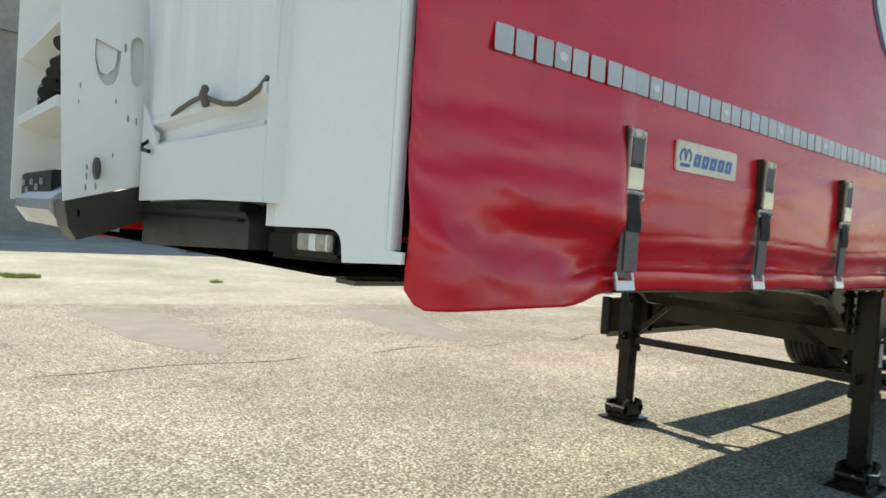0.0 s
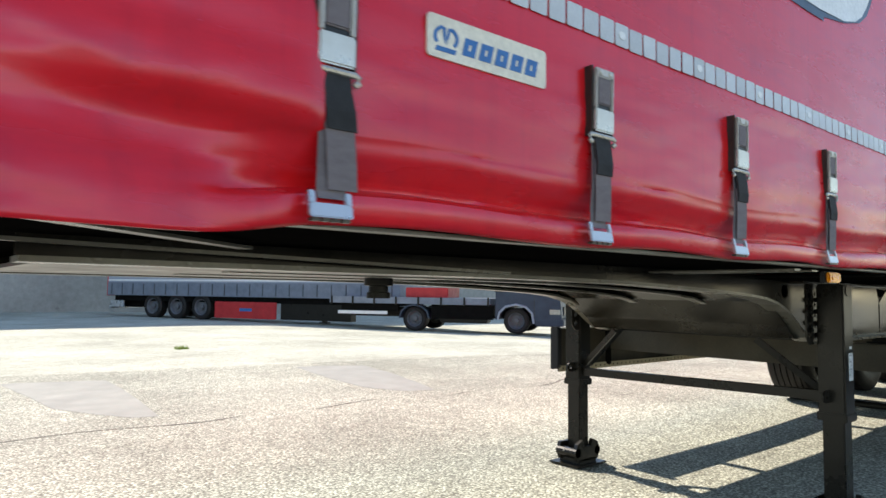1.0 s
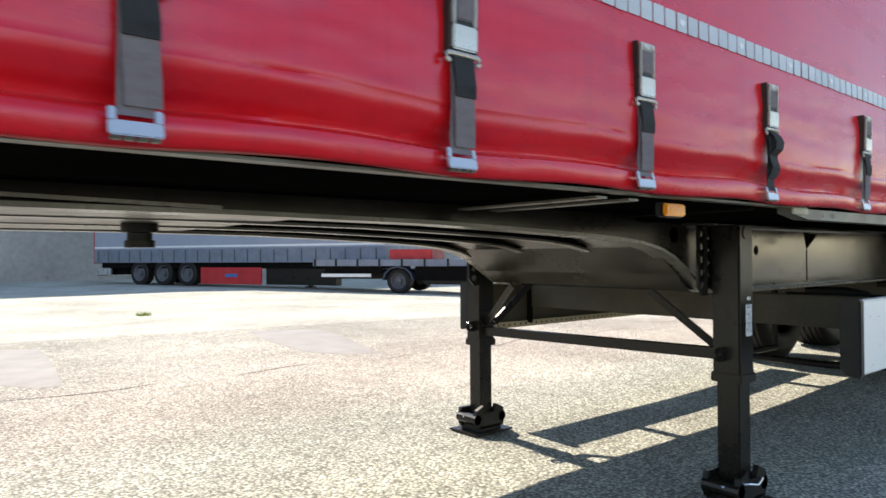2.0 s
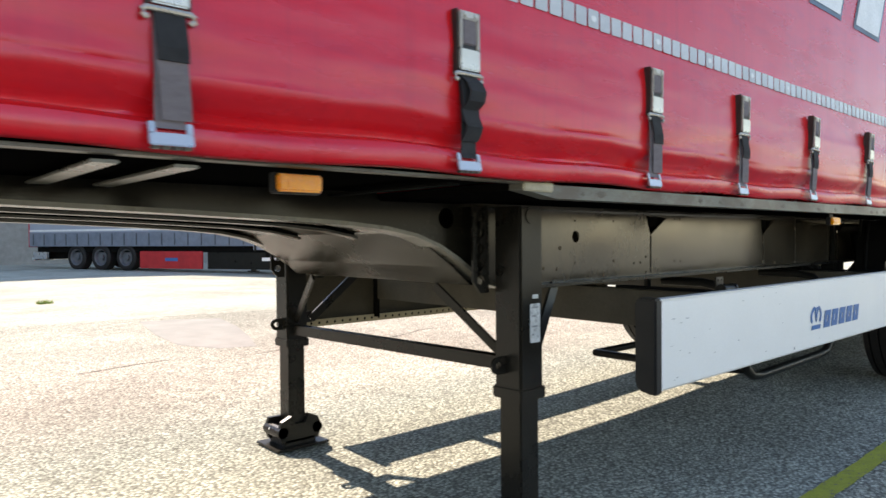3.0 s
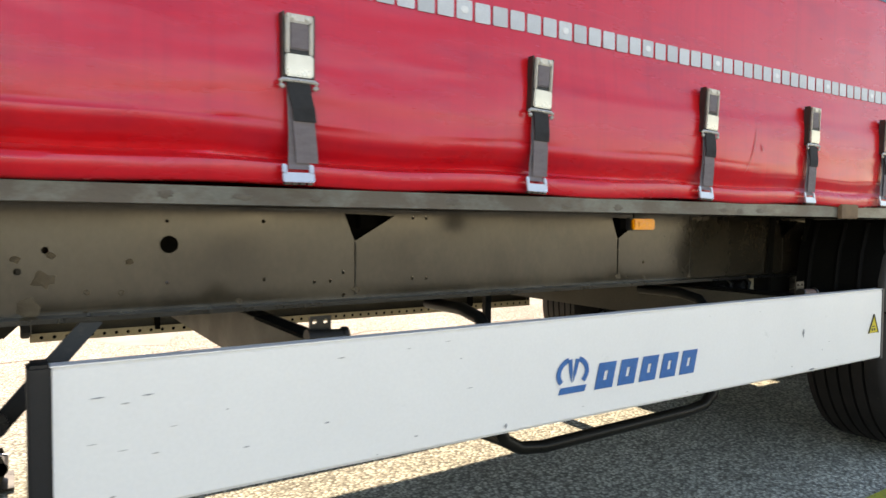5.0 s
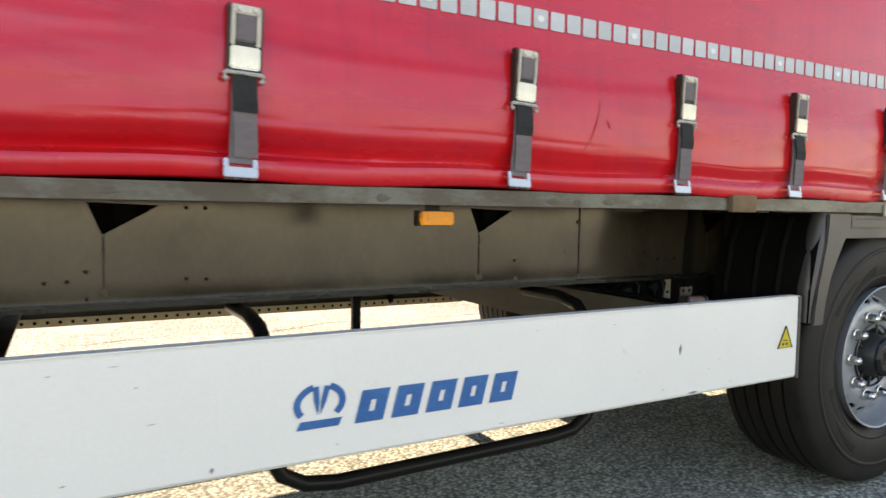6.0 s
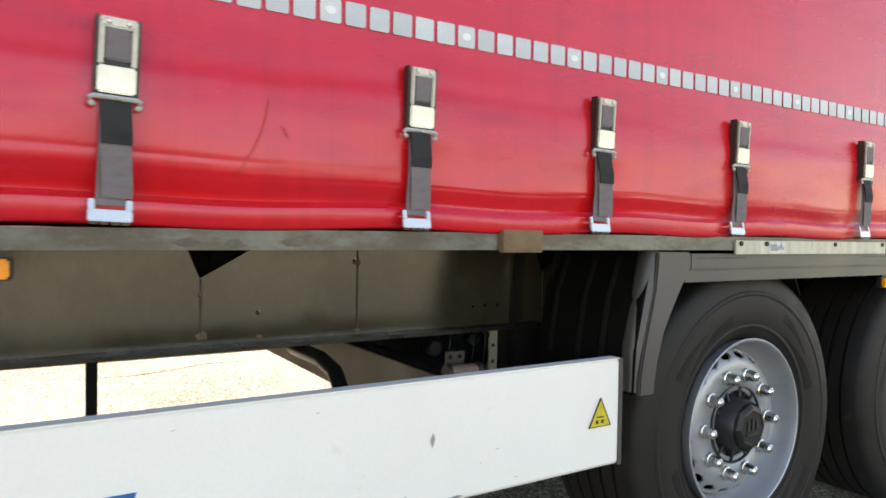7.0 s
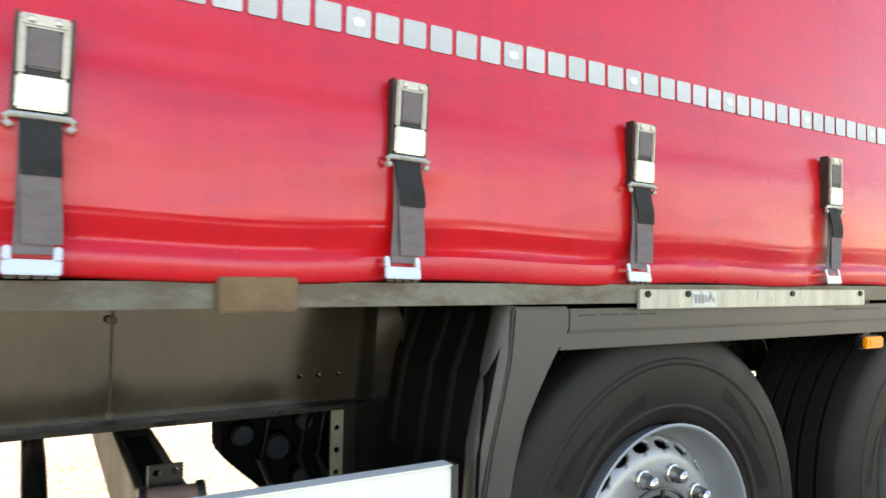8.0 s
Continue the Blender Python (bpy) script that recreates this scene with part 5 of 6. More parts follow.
part("drilled_post", prism(bmesh.new(), [(6.490, 0.60), (6.526, 0.60), (6.526, 0.90), (6.490, 0.90)], "y", 0.690, 0.698, [(6.508, 0.64 + 0.06 * k, 0.008) for k in range(4)]), PERF, trailer, "perforated beige post")

# label strip on the rail
pl = part("pressure_plate", boxes((6.955, 7.892, 0.020, 0.029, 1.174, 1.218), bev=0.002), GALV, trailer, "scratched galvanised plate with a paper sticker")
for rx in (6.98, 7.115, 7.53, 7.865):
    part("plate_rivet", tube(bmesh.new(), [(rx, 0.021, 1.208), (rx, 0.016, 1.208)], 0.008, 10), PAINT_DARK, pl)
ps = part("plate_sticker", boxes((7.130, 7.216, 0.0185, 0.0202, 1.177, 1.214)), STICKER, pl)
for k in range(3):
    part("sticker_bar", boxes((7.137 + 0.0125 * k, 7.146 + 0.0125 * k, 0.0175, 0.0186, 1.185, 1.207)), STICKER_INK, ps)


def lettering(text, x, z, size, y, material, parent):
    """Flat printed letters that face the near side."""
    cu = bpy.data.curves.new("print", "FONT")
    cu.body, cu.size, cu.extrude = text, size, 0.0004
    tmp = bpy.data.objects.new("print", cu)
    me = bpy.data.meshes.new_from_object(tmp)
    bpy.data.objects.remove(tmp)
    bpy.data.curves.remove(cu)
    me.materials.clear()
    me.materials.append(material)
    ob = new("sticker_text", me)
    ob.parent = parent
    ob.matrix_basis = pose(x, y, z, 90, 0, 0)
    return ob


lettering("kPa", 7.1755, 1.188, 0.025, 0.0180, STICKER_INK, ps)

# ---- gear under the floor ----
part("rack_tube", tube(bmesh.new(), [(4.620, 0.80, 0.850), (4.625, 0.58, 0.850), (4.628, 0.48, 0.83), (4.630, 0.43, 0.79), (4.632, 0.40, 0.72), (4.636, 0.384, 0.60), (4.64, 0.38, 0.48), (4.665, 0.38, 0.43), (4.73, 0.38, 0.393), (4.83, 0.38, 0.380), (5.2, 0.38, 0.386),
     (5.60, 0.375, 0.395), (5.70, 0.375, 0.405), (5.765, 0.378, 0.44), (5.790, 0.38, 0.49), (5.798, 0.395, 0.60), (5.803, 0.415, 0.70), (5.803, 0.435, 0.78), (5.800, 0.48, 0.83), (5.797, 0.58, 0.850), (5.792, 0.80, 0.850)], 0.023, 12), PAINT_DARK, trailer, "bent black tube rack below the rail", smooth=True)
part("rack_post", boxes((5.228, 5.264, 1.262, 1.292, 0.39, 0.90), bev=0.003), PAINT_DARK, trailer)
part("rack_tube", tube(bmesh.new(), [(4.665, 0.38, 0.43), (4.69, 0.7, 0.40), (4.69, 1.277, 0.40), (5.246, 1.277, 0.40)], 0.022, 12), PAINT_DARK, trailer, smooth=True)


def cross_carrier(x0, x1):
    """A pressed channel across the trailer that carries both side guards."""
    bm = bmesh.new()
    box(bm, x0, x0 + 0.006, 0.15, W - 0.15, 0.700, 0.858, 0.002)
    box(bm, x0 + 0.006, x1, 0.15, W - 0.15, 0.700, 0.706)
    box(bm, x0 + 0.006, x1, 0.15, W - 0.15, 0.852, 0.858)
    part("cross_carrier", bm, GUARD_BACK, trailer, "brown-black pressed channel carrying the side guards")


cross_carrier(3.915, 3.985)
cross_carrier(5.955, 6.04)
tk = part("air_tank", tube(bmesh.new(), [(6.47, 0.84, 0.76), (6.47, 0.86, 0.76), (6.47, 1.34, 0.76), (6.47, 1.36, 0.76)], 0.12, 24), MATTE, trailer, "black air tank", smooth=True)
bm = bmesh.new()
prism(bm, [(6.20, 0.905), (6.205, 0.775), (6.235, 0.745), (6.335, 0.655), (6.47, 0.64), (6.47, 0.905)], "y", 0.70, 0.83)
bmesh.ops.bevel(bm, geom=list(bm.edges), offset=0.008, segments=2, affect="EDGES", clamp_overlap=True)
vb = part("valve_block", bm, MATTE, trailer, "black brake valve block with hoses")
for vx, vz, vr in ((6.25, 0.83, 0.030), (6.34, 0.79, 0.036), (6.41, 0.85, 0.024), (6.40, 0.71, 0.022)):
    part("valve_cap", lathe(bmesh.new(), [(-0.03, 0.0), (-0.03, vr * 0.8), (-0.022, vr), (0.0, vr), (0.0, vr * 1.15), (0.012, vr * 1.15)], 16), BLACK_PL, vb, smooth=True).location = (vx, 0.70, vz)
for hx in (6.30, 6.40, 6.45, 6.55):
    part("air_hose", tube(bmesh.new(), [(hx, 0.72, 0.905), (hx + 0.02, 0.675, 0.86), (hx - 0.012, 0.665, 0.77), (hx + 0.03, 0.69, 0.69), (hx + 0.05, 0.74, 0.64)], 0.009, 8), BLACK_PL, trailer, smooth=True)

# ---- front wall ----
# each group is drawn on its own plane, then stretched and placed to fit the camera's view: the chamfered pillar, the
# service panel, the recess beside it
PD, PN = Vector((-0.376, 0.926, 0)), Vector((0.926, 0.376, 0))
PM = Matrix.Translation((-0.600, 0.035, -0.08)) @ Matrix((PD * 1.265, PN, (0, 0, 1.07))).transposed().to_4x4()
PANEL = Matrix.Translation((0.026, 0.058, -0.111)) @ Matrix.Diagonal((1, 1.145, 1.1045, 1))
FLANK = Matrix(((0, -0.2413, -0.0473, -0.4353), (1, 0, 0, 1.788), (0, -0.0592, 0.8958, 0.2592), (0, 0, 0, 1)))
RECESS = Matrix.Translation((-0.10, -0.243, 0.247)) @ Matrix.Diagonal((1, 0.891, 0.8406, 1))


def lay(before, m):
    """Lays all that was built since onto its plane."""
    for ob in [o for o in bpy.data.objects if o.name not in before and o.type == "MESH"]:
        ob.data.transform(m @ ob.matrix_basis)
        ob.matrix_basis = Matrix()


def names():
    return {o.name for o in bpy.data.objects}


FM = Matrix.Translation((0, W, 0)) @ Matrix.Diagonal((1, -1, 1, 1)) @ PM


def pillar(m):
    """Corner pillar: a flat chamfer with a notch for the lamp, and a return towards the front."""
    bm = bmesh.new()
    prism(bm, [(-0.022, 1.262), (0.073, 1.256), (0.076, 1.287), (0.080, 1.299), (0.087, 1.306), (0.097, 1.309), (0.198, 1.306), (0.198, 3.72), (0.004, 3.72), (0.004, 1.282), (-0.022, 1.280)], "y", 0.0, 0.010)
    bmesh.ops.transform(bm, matrix=m, verts=bm.verts)
    p = part("front_pillar", bm, WHITE, trailer, "white-painted front corner pillar")
    for nm, ol, z0 in (("pillar_flank", [(0.1985, 0.0), (0.221, 0.011), (0.221, 0.035), (0.1985, 0.035)], 1.306),
                       ("pillar_return", [(0.0035, 0.0005), (-0.002, 0.003), (-0.004, 0.009), (-0.005, 0.018), (-0.005, 0.03), (0.0035, 0.03)], 1.282)):
        bm = bmesh.new()
        prism(bm, ol, "z", z0, 3.72)
        bmesh.ops.transform(bm, matrix=m, verts=bm.verts)
        part(nm, bm, WHITE, p)
    return p


pillar(PM)
pillar(FM)
seen = names()
fw = part("front_wall", boxes((-0.66, -0.62, 0.13, W - 0.13, 1.31, 3.72)), WHITE, trailer, "white front wall")
bm = bmesh.new()
ys = [0.17 + 0.64 * k / 64 for k in range(65)]
g = [[bm.verts.new((-0.730 - 0.007 * smooth(abs(((y - 0.30) / 0.16) % 1.0 - 0.5), 0.18, 0.34), y, z)) for z in (1.525, 3.6)] for y in ys]
for a, b in zip(g, g[1:]):
    bm.faces.new((a[0], b[0], b[1], a[1]))
part("corrugated_sheet", bm, WHITE, fw, "white sheet with shallow upright ribs", smooth=True)
bm = bmesh.new()
prism(bm, [(0.178, 1.331), (0.46, 1.334), (0.84, 1.328), (0.84, 1.56), (0.77, 1.50), (0.73, 1.455), (0.178, 1.456)], "x", -0.748, -0.742)
part("wall_band", bm, WHITE, fw, "white band below the pressed ledge")
part("panel_edge", boxes((-0.7475, -0.68, 0.172, 0.1775, 1.331, 3.6)), WHITE, fw)
bm = bmesh.new()
prof = [(-0.722, 1.532), (-0.747, 1.524), (-0.747, 1.508), (-0.724, 1.494), (-0.724, 1.474), (-0.7475, 1.459), (-0.740, 1.452), (-0.70, 1.452), (-0.70, 1.532)]
ra = [bm.verts.new((x, 0.19, z + 0.004)) for x, z in prof]
rb = [bm.verts.new((x + (0.006 if x < -0.71 else 0), 0.80, z - 0.004)) for x, z in prof]
for k in range(len(prof)):
    bm.faces.new((ra[k], ra[(k + 1) % len(prof)], rb[(k + 1) % len(prof)], rb[k]))
bm.faces.new(ra)
bm.faces.new(rb)
part("grip_ledge", bm, WHITE, fw, "white pressed ledge in the front wall")
part("tie_strap", tube(bmesh.new(), [(-0.738, 0.66, 1.516), (-0.746, 0.60, 1.522), (-0.750, 0.52, 1.530), (-0.753, 0.445, 1.533), (-0.756, 0.40, 1.520), (-0.760, 0.33, 1.504), (-0.762, 0.27, 1.498), (-0.757, 0.235, 1.505), (-0.750, 0.21, 1.518), (-0.738, 0.20, 1.540)], 0.005, 8), WEB_BROWN, trailer, "brown tie strap with a knot", smooth=True)
part("strap_knot", tube(bmesh.new(), [(-0.756, 0.432, 1.546), (-0.764, 0.424, 1.532), (-0.760, 0.414, 1.510)], 0.0085, 8), WEB_BROWN, trailer, smooth=True)
part("wall_hook", tube(bmesh.new(), [(-0.746, 0.79, 1.468), (-0.760, 0.80, 1.458), (-0.764, 0.785, 1.446), (-0.760, 0.745, 1.440)], 0.005, 6), PAINT_DARK, trailer, smooth=True)
lay(seen, PANEL)
seen = names()
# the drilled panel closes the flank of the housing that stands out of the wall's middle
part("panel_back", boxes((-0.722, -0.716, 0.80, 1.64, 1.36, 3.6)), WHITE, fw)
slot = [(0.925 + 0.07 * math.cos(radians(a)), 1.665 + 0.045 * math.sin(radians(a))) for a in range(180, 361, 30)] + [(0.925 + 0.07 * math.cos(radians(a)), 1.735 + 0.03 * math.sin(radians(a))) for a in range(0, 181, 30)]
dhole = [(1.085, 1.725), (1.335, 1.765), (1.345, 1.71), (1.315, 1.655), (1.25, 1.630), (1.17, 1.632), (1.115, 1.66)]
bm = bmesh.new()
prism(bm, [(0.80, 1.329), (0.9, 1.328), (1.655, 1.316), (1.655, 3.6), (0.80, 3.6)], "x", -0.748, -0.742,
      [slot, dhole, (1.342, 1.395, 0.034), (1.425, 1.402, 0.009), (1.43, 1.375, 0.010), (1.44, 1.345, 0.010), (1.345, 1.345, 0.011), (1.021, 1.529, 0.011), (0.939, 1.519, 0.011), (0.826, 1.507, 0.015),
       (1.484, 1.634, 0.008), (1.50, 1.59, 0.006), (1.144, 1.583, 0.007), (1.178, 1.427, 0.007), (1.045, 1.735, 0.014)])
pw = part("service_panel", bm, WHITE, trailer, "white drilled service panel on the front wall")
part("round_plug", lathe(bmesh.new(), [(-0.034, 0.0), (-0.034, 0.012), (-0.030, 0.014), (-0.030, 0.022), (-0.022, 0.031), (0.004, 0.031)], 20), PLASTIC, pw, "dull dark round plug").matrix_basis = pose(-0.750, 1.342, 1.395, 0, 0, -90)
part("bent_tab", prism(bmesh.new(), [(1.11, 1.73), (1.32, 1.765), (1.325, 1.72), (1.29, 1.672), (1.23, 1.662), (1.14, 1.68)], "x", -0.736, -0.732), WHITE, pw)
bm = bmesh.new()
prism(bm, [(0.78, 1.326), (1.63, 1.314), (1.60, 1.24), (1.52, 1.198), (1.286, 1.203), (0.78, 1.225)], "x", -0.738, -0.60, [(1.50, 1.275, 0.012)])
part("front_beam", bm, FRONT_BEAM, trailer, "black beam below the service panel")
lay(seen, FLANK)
seen = names()
# recess beside the panel with shelves, couplings and a far cheek
part("far_cheek", boxes((-0.80, -0.64, 2.43, 2.445, 1.30, 3.6)), WHITE, fw)
for zz in (1.645, 1.92):
    bm = bmesh.new()
    prism(bm, [(-0.66, zz + 0.02), (-0.79, zz), (-0.79, zz - 0.035), (-0.66, zz - 0.07)], "y", 1.66, 2.43)
    part("recess_shelf", bm, WHITE, fw)
for k, (yy, zz, rr) in enumerate(((1.70, 1.85, 0.035), (1.80, 1.80, 0.032), (1.93, 1.79, 0.03), (2.05, 1.77, 0.035), (2.18, 1.75, 0.04), (2.27, 1.72, 0.035))):
    cp = part("air_coupling", lathe(bmesh.new(), [(-0.10, 0.0), (-0.10, rr * 0.7), (-0.06, rr), (0.0, rr), (0.03, rr * 0.6), (0.06, rr * 0.5)], 14), BLACK_PL, fw, "black air and cable coupling", smooth=True)
    cp.matrix_basis = pose(-0.71, yy, zz, 25, 0, -60 + 8 * k)
part("socket_block", boxes((-0.77, -0.66, 1.80, 2.42, 1.31, 1.41), bev=0.006), BLACK_PL, fw)
for yy, zz in ((1.95, 1.37), (2.05, 1.35), (2.15, 1.37), (2.25, 1.34), (2.33, 1.37)):
    part("socket_screw", tube(bmesh.new(), [(-0.772, yy, zz), (-0.779, yy, zz)], 0.012, 8), ALU, fw)
bm = bmesh.new()
prism(bm, [(-0.62, 1.40), (-0.70, 1.395), (-0.80, 1.305), (-0.80, 1.27), (-0.765, 1.215), (-0.62, 1.21)], "y", 1.62, 2.30)
part("folded_step", bm, ALU, trailer, "bent aluminium step plate")
lay(seen, RECESS)
seen = names()
# dark front beam below the wall
bm = bmesh.new()
prism(bm, [(0.26, 1.300), (0.30, 1.328), (0.46, 1.332), (0.86, 1.326), (0.86, 1.222), (0.33, 1.246), (0.26, 1.249)], "x", -0.728, -0.60)
part("front_beam", bm, FRONT_BEAM, trailer, "black front cross beam")
part("beam_ledge", boxes((-0.742, -0.70, 0.28, 0.85, 1.296, 1.302), (-0.738, -0.70, 0.28, 0.62, 1.314, 1.330), bev=0.002), PAINT_DARK, trailer)
lay(seen, PANEL)
bm = bmesh.new()
box(bm, 0.080, 0.245, 0.045, 0.12, 1.250, 1.304, 0.010)
bmesh.ops.transform(bm, matrix=PM, verts=bm.verts)
part("beam_end", bm, PAINT_DARK, trailer)
bm = bmesh.new()
box(bm, 0.088, 0.178, 0.016, 0.06, 1.258, 1.304, 0.008)
bmesh.ops.transform(bm, matrix=PM, verts=bm.verts)
lampw = part("front_lamp", bm, BLACK_PL, trailer, "clear front marker lamp in a black housing")
for s0, s1, mt in ((0.098, 0.160, CLEAR), (0.103, 0.110, PRINT), (0.124, 0.140, PRINT)):
    bm = bmesh.new()
    box(bm, s0, s1, 0.010 if mt is CLEAR else 0.009, 0.017, 1.270, 1.298, 0.002)
    bmesh.ops.transform(bm, matrix=PM, verts=bm.verts)
    part("lens" if mt is CLEAR else "lens_insert", bm, mt, lampw, "clear lens" if mt is CLEAR else "")

# ---- the parked vehicles and wall behind ----


def far_wheel(parent, m, r=0.5):
    w = part("wheel", lathe(bmesh.new(), [(0.02, 0.30 * r / 0.5), (0.0, 0.33 * r / 0.5), (-0.01, 0.42 * r / 0.5), (0.03, r), (0.33, r), (0.36, 0.42 * r / 0.5)], 36), RUBBER, parent, smooth=True)
    part("rim", lathe(bmesh.new(), [(-0.004, 0.325 * r / 0.5), (0.01, 0.30 * r / 0.5), (0.10, 0.26 * r / 0.5), (0.12, 0.20 * r / 0.5), (0.10, 0.11 * r / 0.5), (0.03, 0.10 * r / 0.5), (0.02, 0.0)], 30), FAR_RIM, w, smooth=True)
    w.matrix_basis = m
    return w


def parked_trailer():
    """Local: x along the trailer towards its front, its visible long side faces -y; origin under the third axle."""
    a = -1.111
    P = Vector((9.175, 26.05, 0))
    t = thing("parked_semi_trailer", "blue-grey curtain-sided semi-trailer parked across the yard", "trailer", Matrix.Translation((P.x, P.y, ground_z(P.x, P.y))) @ Matrix.Rotation(a, 4, "Z"))
    x0, x1 = -5.2, 9.0
    part("tarp_side", boxes((x0, x1, 0.0, 2.5, 1.48, 3.7)), FAR_TARP, t, "blue-grey tarpaulin body")
    part("tarp_stripe", boxes((x0, x1, -0.006, 0.0, 1.53, 1.60)), PRINT, t)
    part("side_board", boxes((x0, x1, -0.02, 2.52, 0.93, 1.48)), FAR_BOARD, t)
    me = None
    x = x0 + 0.25
    while x < x1:
        if me is None:
            o = part("board_clip", boxes((-0.018, 0.018, -0.045, -0.02, 0.98, 1.42)), CLIP, t)
            me = o.data
        else:
            o = new("board_clip", me)
            o.parent = t
        o.location = (x, 0, 0)
        x += 0.62
    # Frame boxes reach low and near-black to stand in for shade under the body.
    part("frame", boxes((x0 + 0.3, x1 - 0.2, 0.12, 2.3, 0.70, 0.928), (x0 + 0.5, 1.0, 0.45, 2.0, 0.42, 0.72)), MATTE, t)
    # Added black panel fills the dark, shaded run between guard and legs.
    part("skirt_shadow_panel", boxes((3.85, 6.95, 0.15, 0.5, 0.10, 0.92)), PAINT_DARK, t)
    part("side_guard", boxes((0.75, 3.75, 0.0, 0.06, 0.10, 0.74), bev=0.02), FAR_RED, t, "bright red side guard panel")
    part("guard_print", boxes((2.0, 2.6, -0.004, 0.0, 0.38, 0.50)), BLUE, t)
    for wx in (0, -1.31, -2.62):
        far_wheel(t, pose(wx, 0.05, 0.5))
        far_wheel(t, pose(wx, 2.45, 0.5, 0, 0, 180))
    for wy in (0.4, 2.0):
        part("landing_leg", boxes((5.55, 5.7, wy, wy + 0.14, 0.02, 1.0), (5.45, 5.8, wy - 0.05, wy + 0.19, 0.0, 0.05)), PAINT_DARK, t)
    part("rear_bumper", boxes((x0 - 0.02, x0 + 0.12, 0.1, 2.4, 0.36, 0.48), (x0 + 0.1, x0 + 0.9, 0.05, 0.12, 0.42, 0.7), bev=0.01), ALU, t)
    part("rear_frame", boxes((x0 - 0.04, x0, -0.02, 2.52, 0.9, 3.72)), FAR_RED, t)


def parked_truck():
    a = -0.995
    P = Vector((12.77, 16.64, 0))
    t = thing("flatbed_truck", "small grey-blue cab flatbed truck parked across the yard", "truck", Matrix.Translation((P.x, P.y, ground_z(P.x, P.y))) @ Matrix.Rotation(a, 4, "Z") @ Matrix.Scale(1.05, 4))
    r = 0.385
    far_wheel(t, pose(0, 0.05, r), r)
    far_wheel(t, pose(3.2, 0.05, r), r)
    far_wheel(t, pose(0, 2.2, r, 0, 0, 180), r)
    far_wheel(t, pose(3.2, 2.2, r, 0, 0, 180), r)
    part("frame", boxes((-2.6, 3.9, 0.6, 1.6, 0.42, 0.72)), PAINT_DARK, t)
    part("load_bed", boxes((-2.9, 2.4, 0.0, 2.25, 0.84, 1.04)), FAR_BOARD, t, "pale low flatbed")
    for k in range(8):
        part("bed_post", boxes((-2.85 + 0.74 * k, -2.80 + 0.74 * k, -0.03, 0.0, 0.80, 1.06)), PAINT_DARK, t)
    part("under_rail", boxes((-2.6, -0.9, 0.0, 0.05, 0.50, 0.60)), PRINT, t, "white underrun bar")
    part("red_load", boxes((-0.4, 1.0, 0.3, 1.6, 1.04, 1.35), bev=0.02), FAR_RED, t, "red load on the bed")
    part("cab_back", boxes((1.5, 2.56, 0.1, 2.1, 0.5, 0.83), bev=0.02), PAINT_DARK, t)
    # Black sheets added in place of the shade under the bed.
    part("skirt", boxes((-2.5, -0.55, 0.05, 0.12, 0.62, 0.83)), MATTE, t)
    part("skirt", boxes((0.55, 2.5, 0.05, 0.12, 0.40, 0.83)), MATTE, t)
    part("tank", boxes((0.8, 2.3, 0.1, 0.6, 0.28, 0.66), bev=0.03), PAINT_DARK, t)
    bm = bmesh.new()
    prism(bm, [(2.58, 0.42), (2.66, 0.42), (2.70, 0.62), (2.88, 0.80), (3.2, 0.87), (3.5, 0.80), (3.68, 0.62), (3.74, 0.30), (4.45, 0.30), (4.55, 0.50), (4.5, 1.05), (4.3, 1.2), (3.9, 2.1), (2.58, 2.15)], "y", 0.0, 2.2)
    part("cab", bm, CAB, t, "grey-blue painted cab")
    part("arch_lip", tube(bmesh.new(), [(2.66, -0.012, 0.42), (2.70, -0.012, 0.62), (2.88, -0.012, 0.80), (3.2, -0.012, 0.87), (3.5, -0.012, 0.80), (3.68, -0.012, 0.62), (3.73, -0.012, 0.32)], 0.035, 8), FAR_TARP, t, "pale wheel-arch lip", smooth=True)
    part("grille", boxes((4.50, 4.565, 0.4, 1.8, 0.56, 0.82), bev=0.01), BLACK_PL, t)
    part("door_seam", boxes((3.74, 3.755, -0.006, 0.0, 0.5, 1.2)), INK, t)
    part("cab_window", prism(bmesh.new(), [(2.55, 1.25), (4.1, 1.25), (3.85, 1.9), (2.55, 1.95)], "y", -0.01, 0.0), GLASS, t)
    part("headlight", boxes((4.18, 4.53, -0.015, 0.35, 0.58, 0.76), bev=0.02), CLEAR, t)
    part("bumper", boxes((3.78, 4.6, -0.02, 2.22, 0.24, 0.46), bev=0.03), CAB, t)
    part("mudguard", prism(bmesh.new(), [(-0.5, 0.40), (-0.44, 0.62), (-0.26, 0.78), (0, 0.84), (0.26, 0.78), (0.44, 0.62), (0.5, 0.40), (0.46, 0.40), (0.40, 0.60), (0.24, 0.74), (0, 0.79), (-0.24, 0.74), (-0.40, 0.60), (-0.46, 0.40)], "y", -0.02, 0.4), CAB, t)


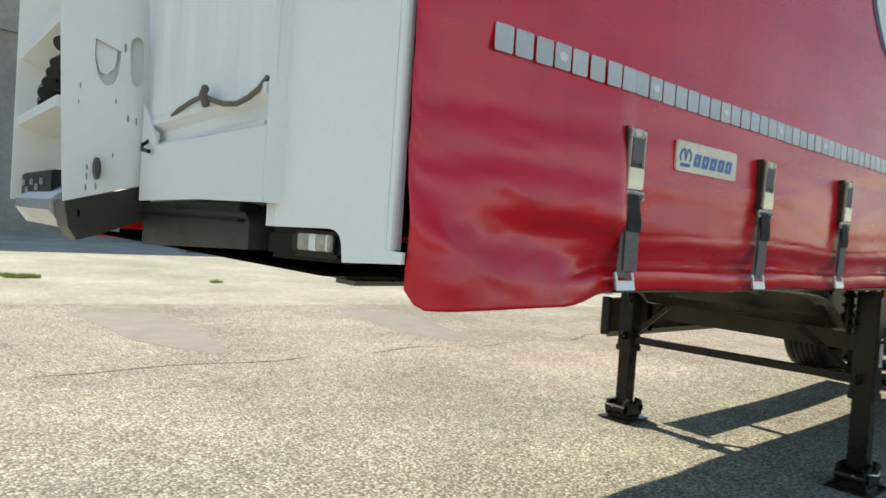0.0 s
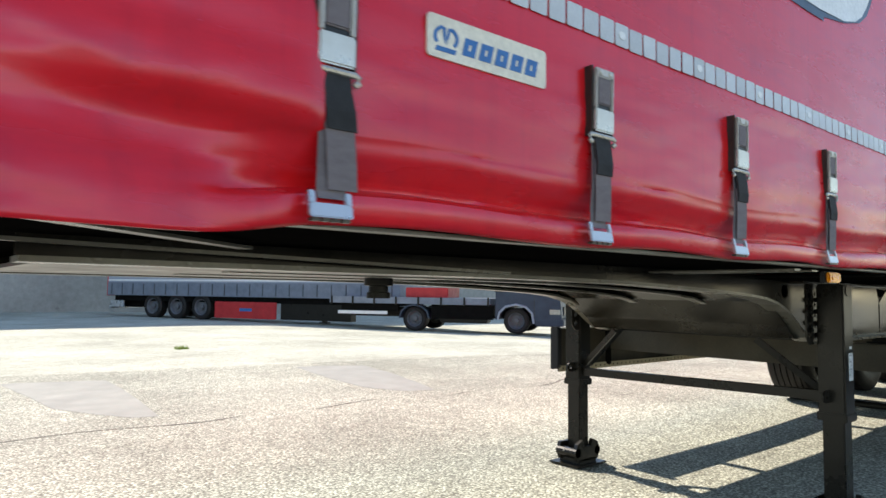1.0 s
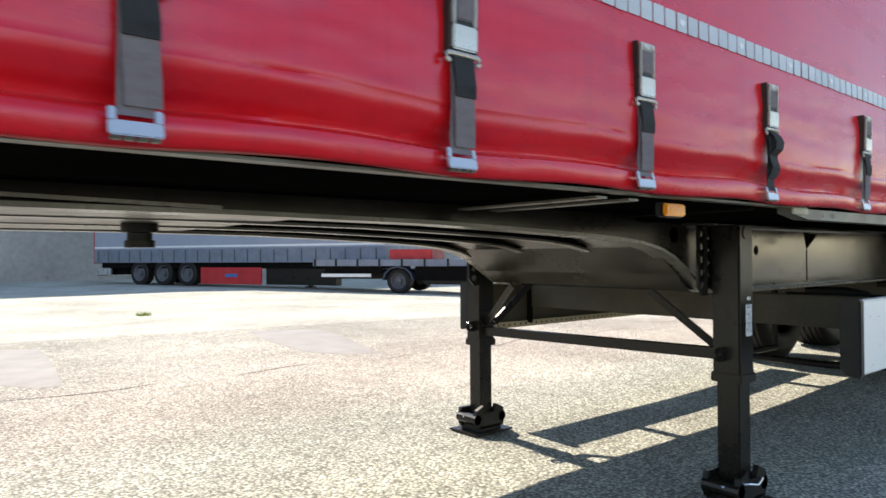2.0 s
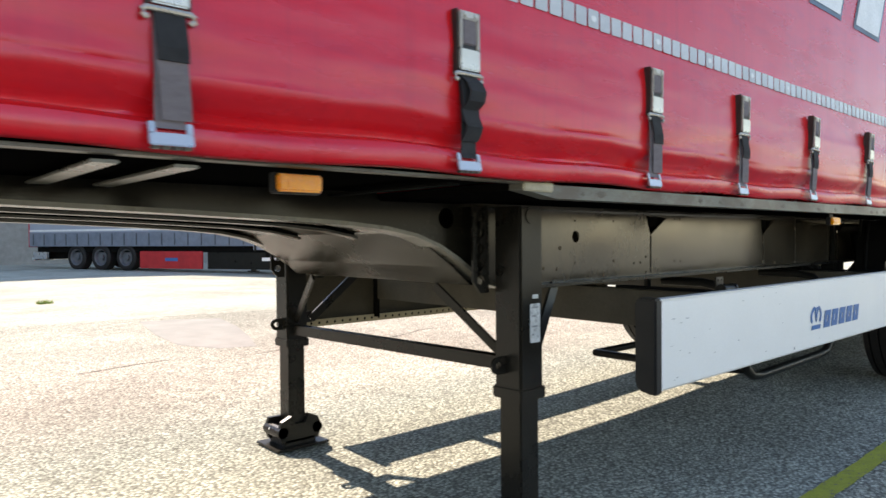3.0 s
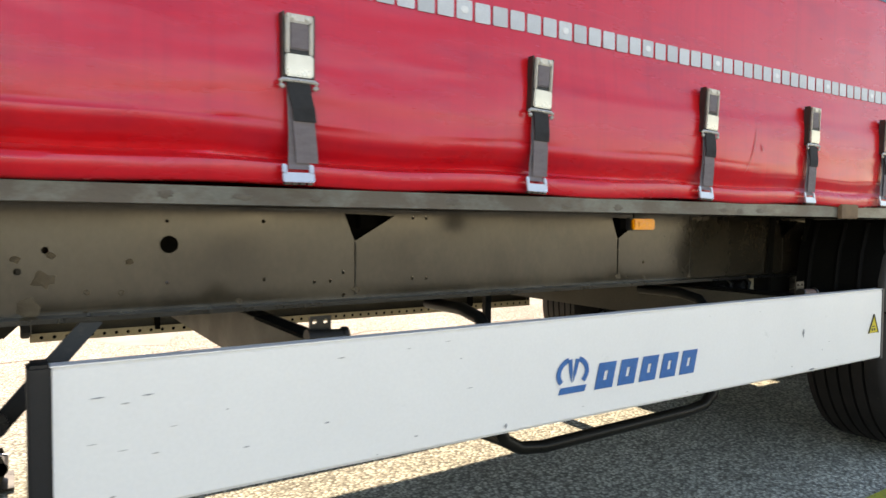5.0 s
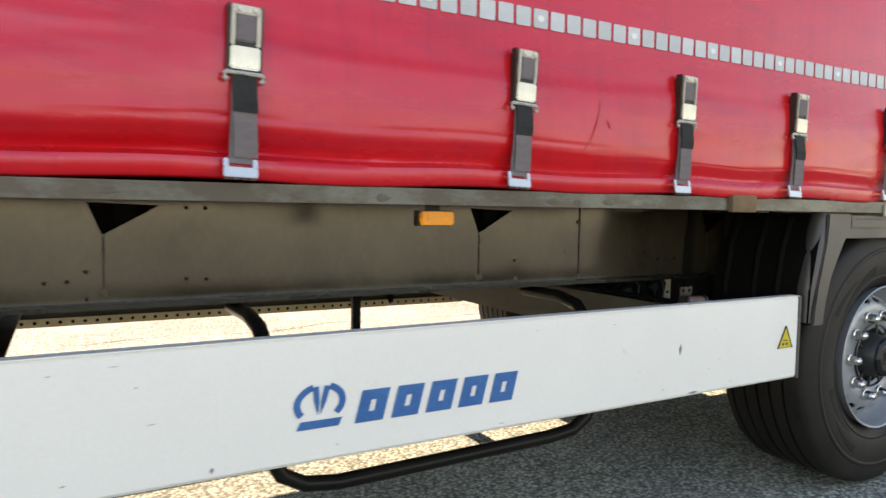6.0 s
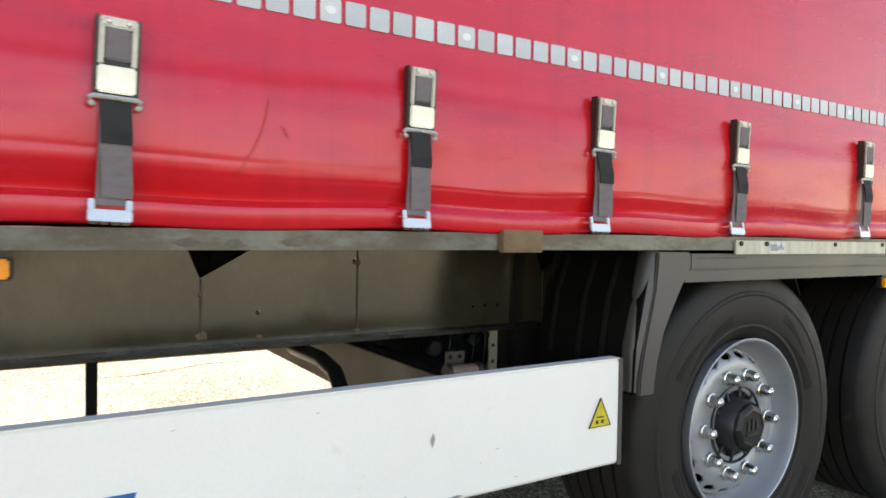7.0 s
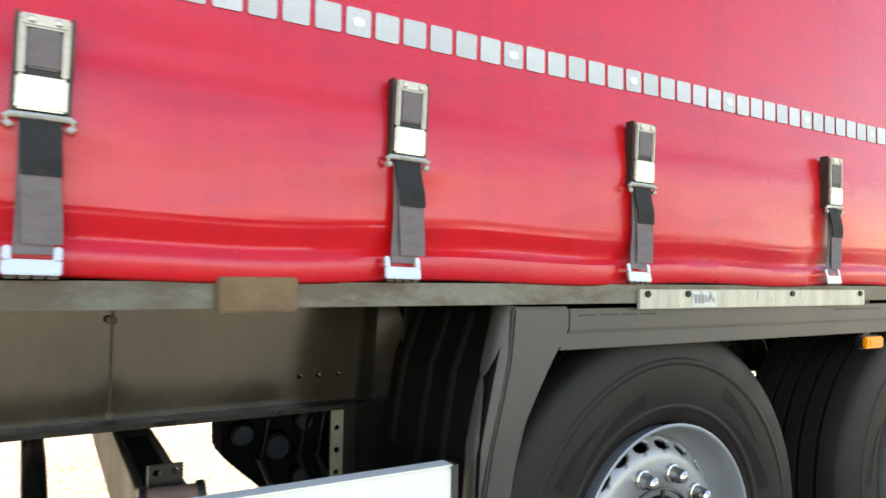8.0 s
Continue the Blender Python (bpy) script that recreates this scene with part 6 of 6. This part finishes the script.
parked_trailer()
parked_truck()
tagged(part("wall_back", boxes((-60, 60, 36.5, 37.5, -1.2, 14.4)), WALL), "tall stained grey concrete building wall", "wall", kind="structure")
tagged(part("wall_ledge", boxes((-60, 60, 36.3, 36.49, 9.2, 9.7)), WALL), "projecting concrete ledge of the wall", "ledge", kind="structure")

# ---- yard surface details ----
strip("road_marking", ragged(4.15, 16.0, -0.055, 0.095, 0.008, 0.05, 5), YELLOW, "worn yellow-green painted line on the yard", "line", 0.006)
strip("ground_joint", ragged(-8, 14, 4.93, 0.028, 0.20, 0.06, 2), CRACK, "dark irregular crack in the yard surface", "crack", 0.0025)
sheet("repair_patch", [(0.57, 8.53), (0.80, 8.52), (1.15, 8.40), (1.65, 8.23), (1.62, 7.4), (1.54, 6.4), (1.43, 5.39), (1.22, 5.45), (1.0, 5.82), (0.75, 6.38), (0.70, 7.2)], CONCRETE, "smooth pale concrete repair patch", "patch")
sheet("repair_patch", [(4.25, 8.3), (4.7, 8.2), (5.2, 7.9), (5.0, 6.9), (4.7, 5.9), (4.46, 5.25), (4.1, 5.4), (3.9, 5.9), (4.0, 6.9)], CONCRETE, "smooth pale concrete repair patch", "patch", 0.0016)


def grass_tuft(cx, cy, sx, sy, n, seed):
    rnd = random.Random(seed)
    bm = bmesh.new()
    for _ in range(n):
        a, q = rnd.uniform(0, math.tau), math.sqrt(rnd.random())
        x, y = cx + sx * q * math.cos(a), cy + sy * q * math.sin(a)
        z, h, d = ground_z(x, y), rnd.uniform(0.03, 0.09), rnd.uniform(0, math.tau)
        w = rnd.uniform(0.004, 0.009)
        bm.faces.new([bm.verts.new(c) for c in ((x - w * math.sin(d), y + w * math.cos(d), z), (x + w * math.sin(d), y - w * math.cos(d), z), (x + 0.6 * h * math.cos(d), y + 0.6 * h * math.sin(d), z + h))])
    tagged(part("grass_tuft", bm, GRASS), "low green grass growing through the yard", "grass", kind="stuff")


grass_tuft(0.70, 13.1, 0.30, 0.22, 800, 3)
grass_tuft(0.42, 13.4, 0.16, 0.14, 260, 4)
grass_tuft(3.9, 12.25, 0.14, 0.12, 140, 6)
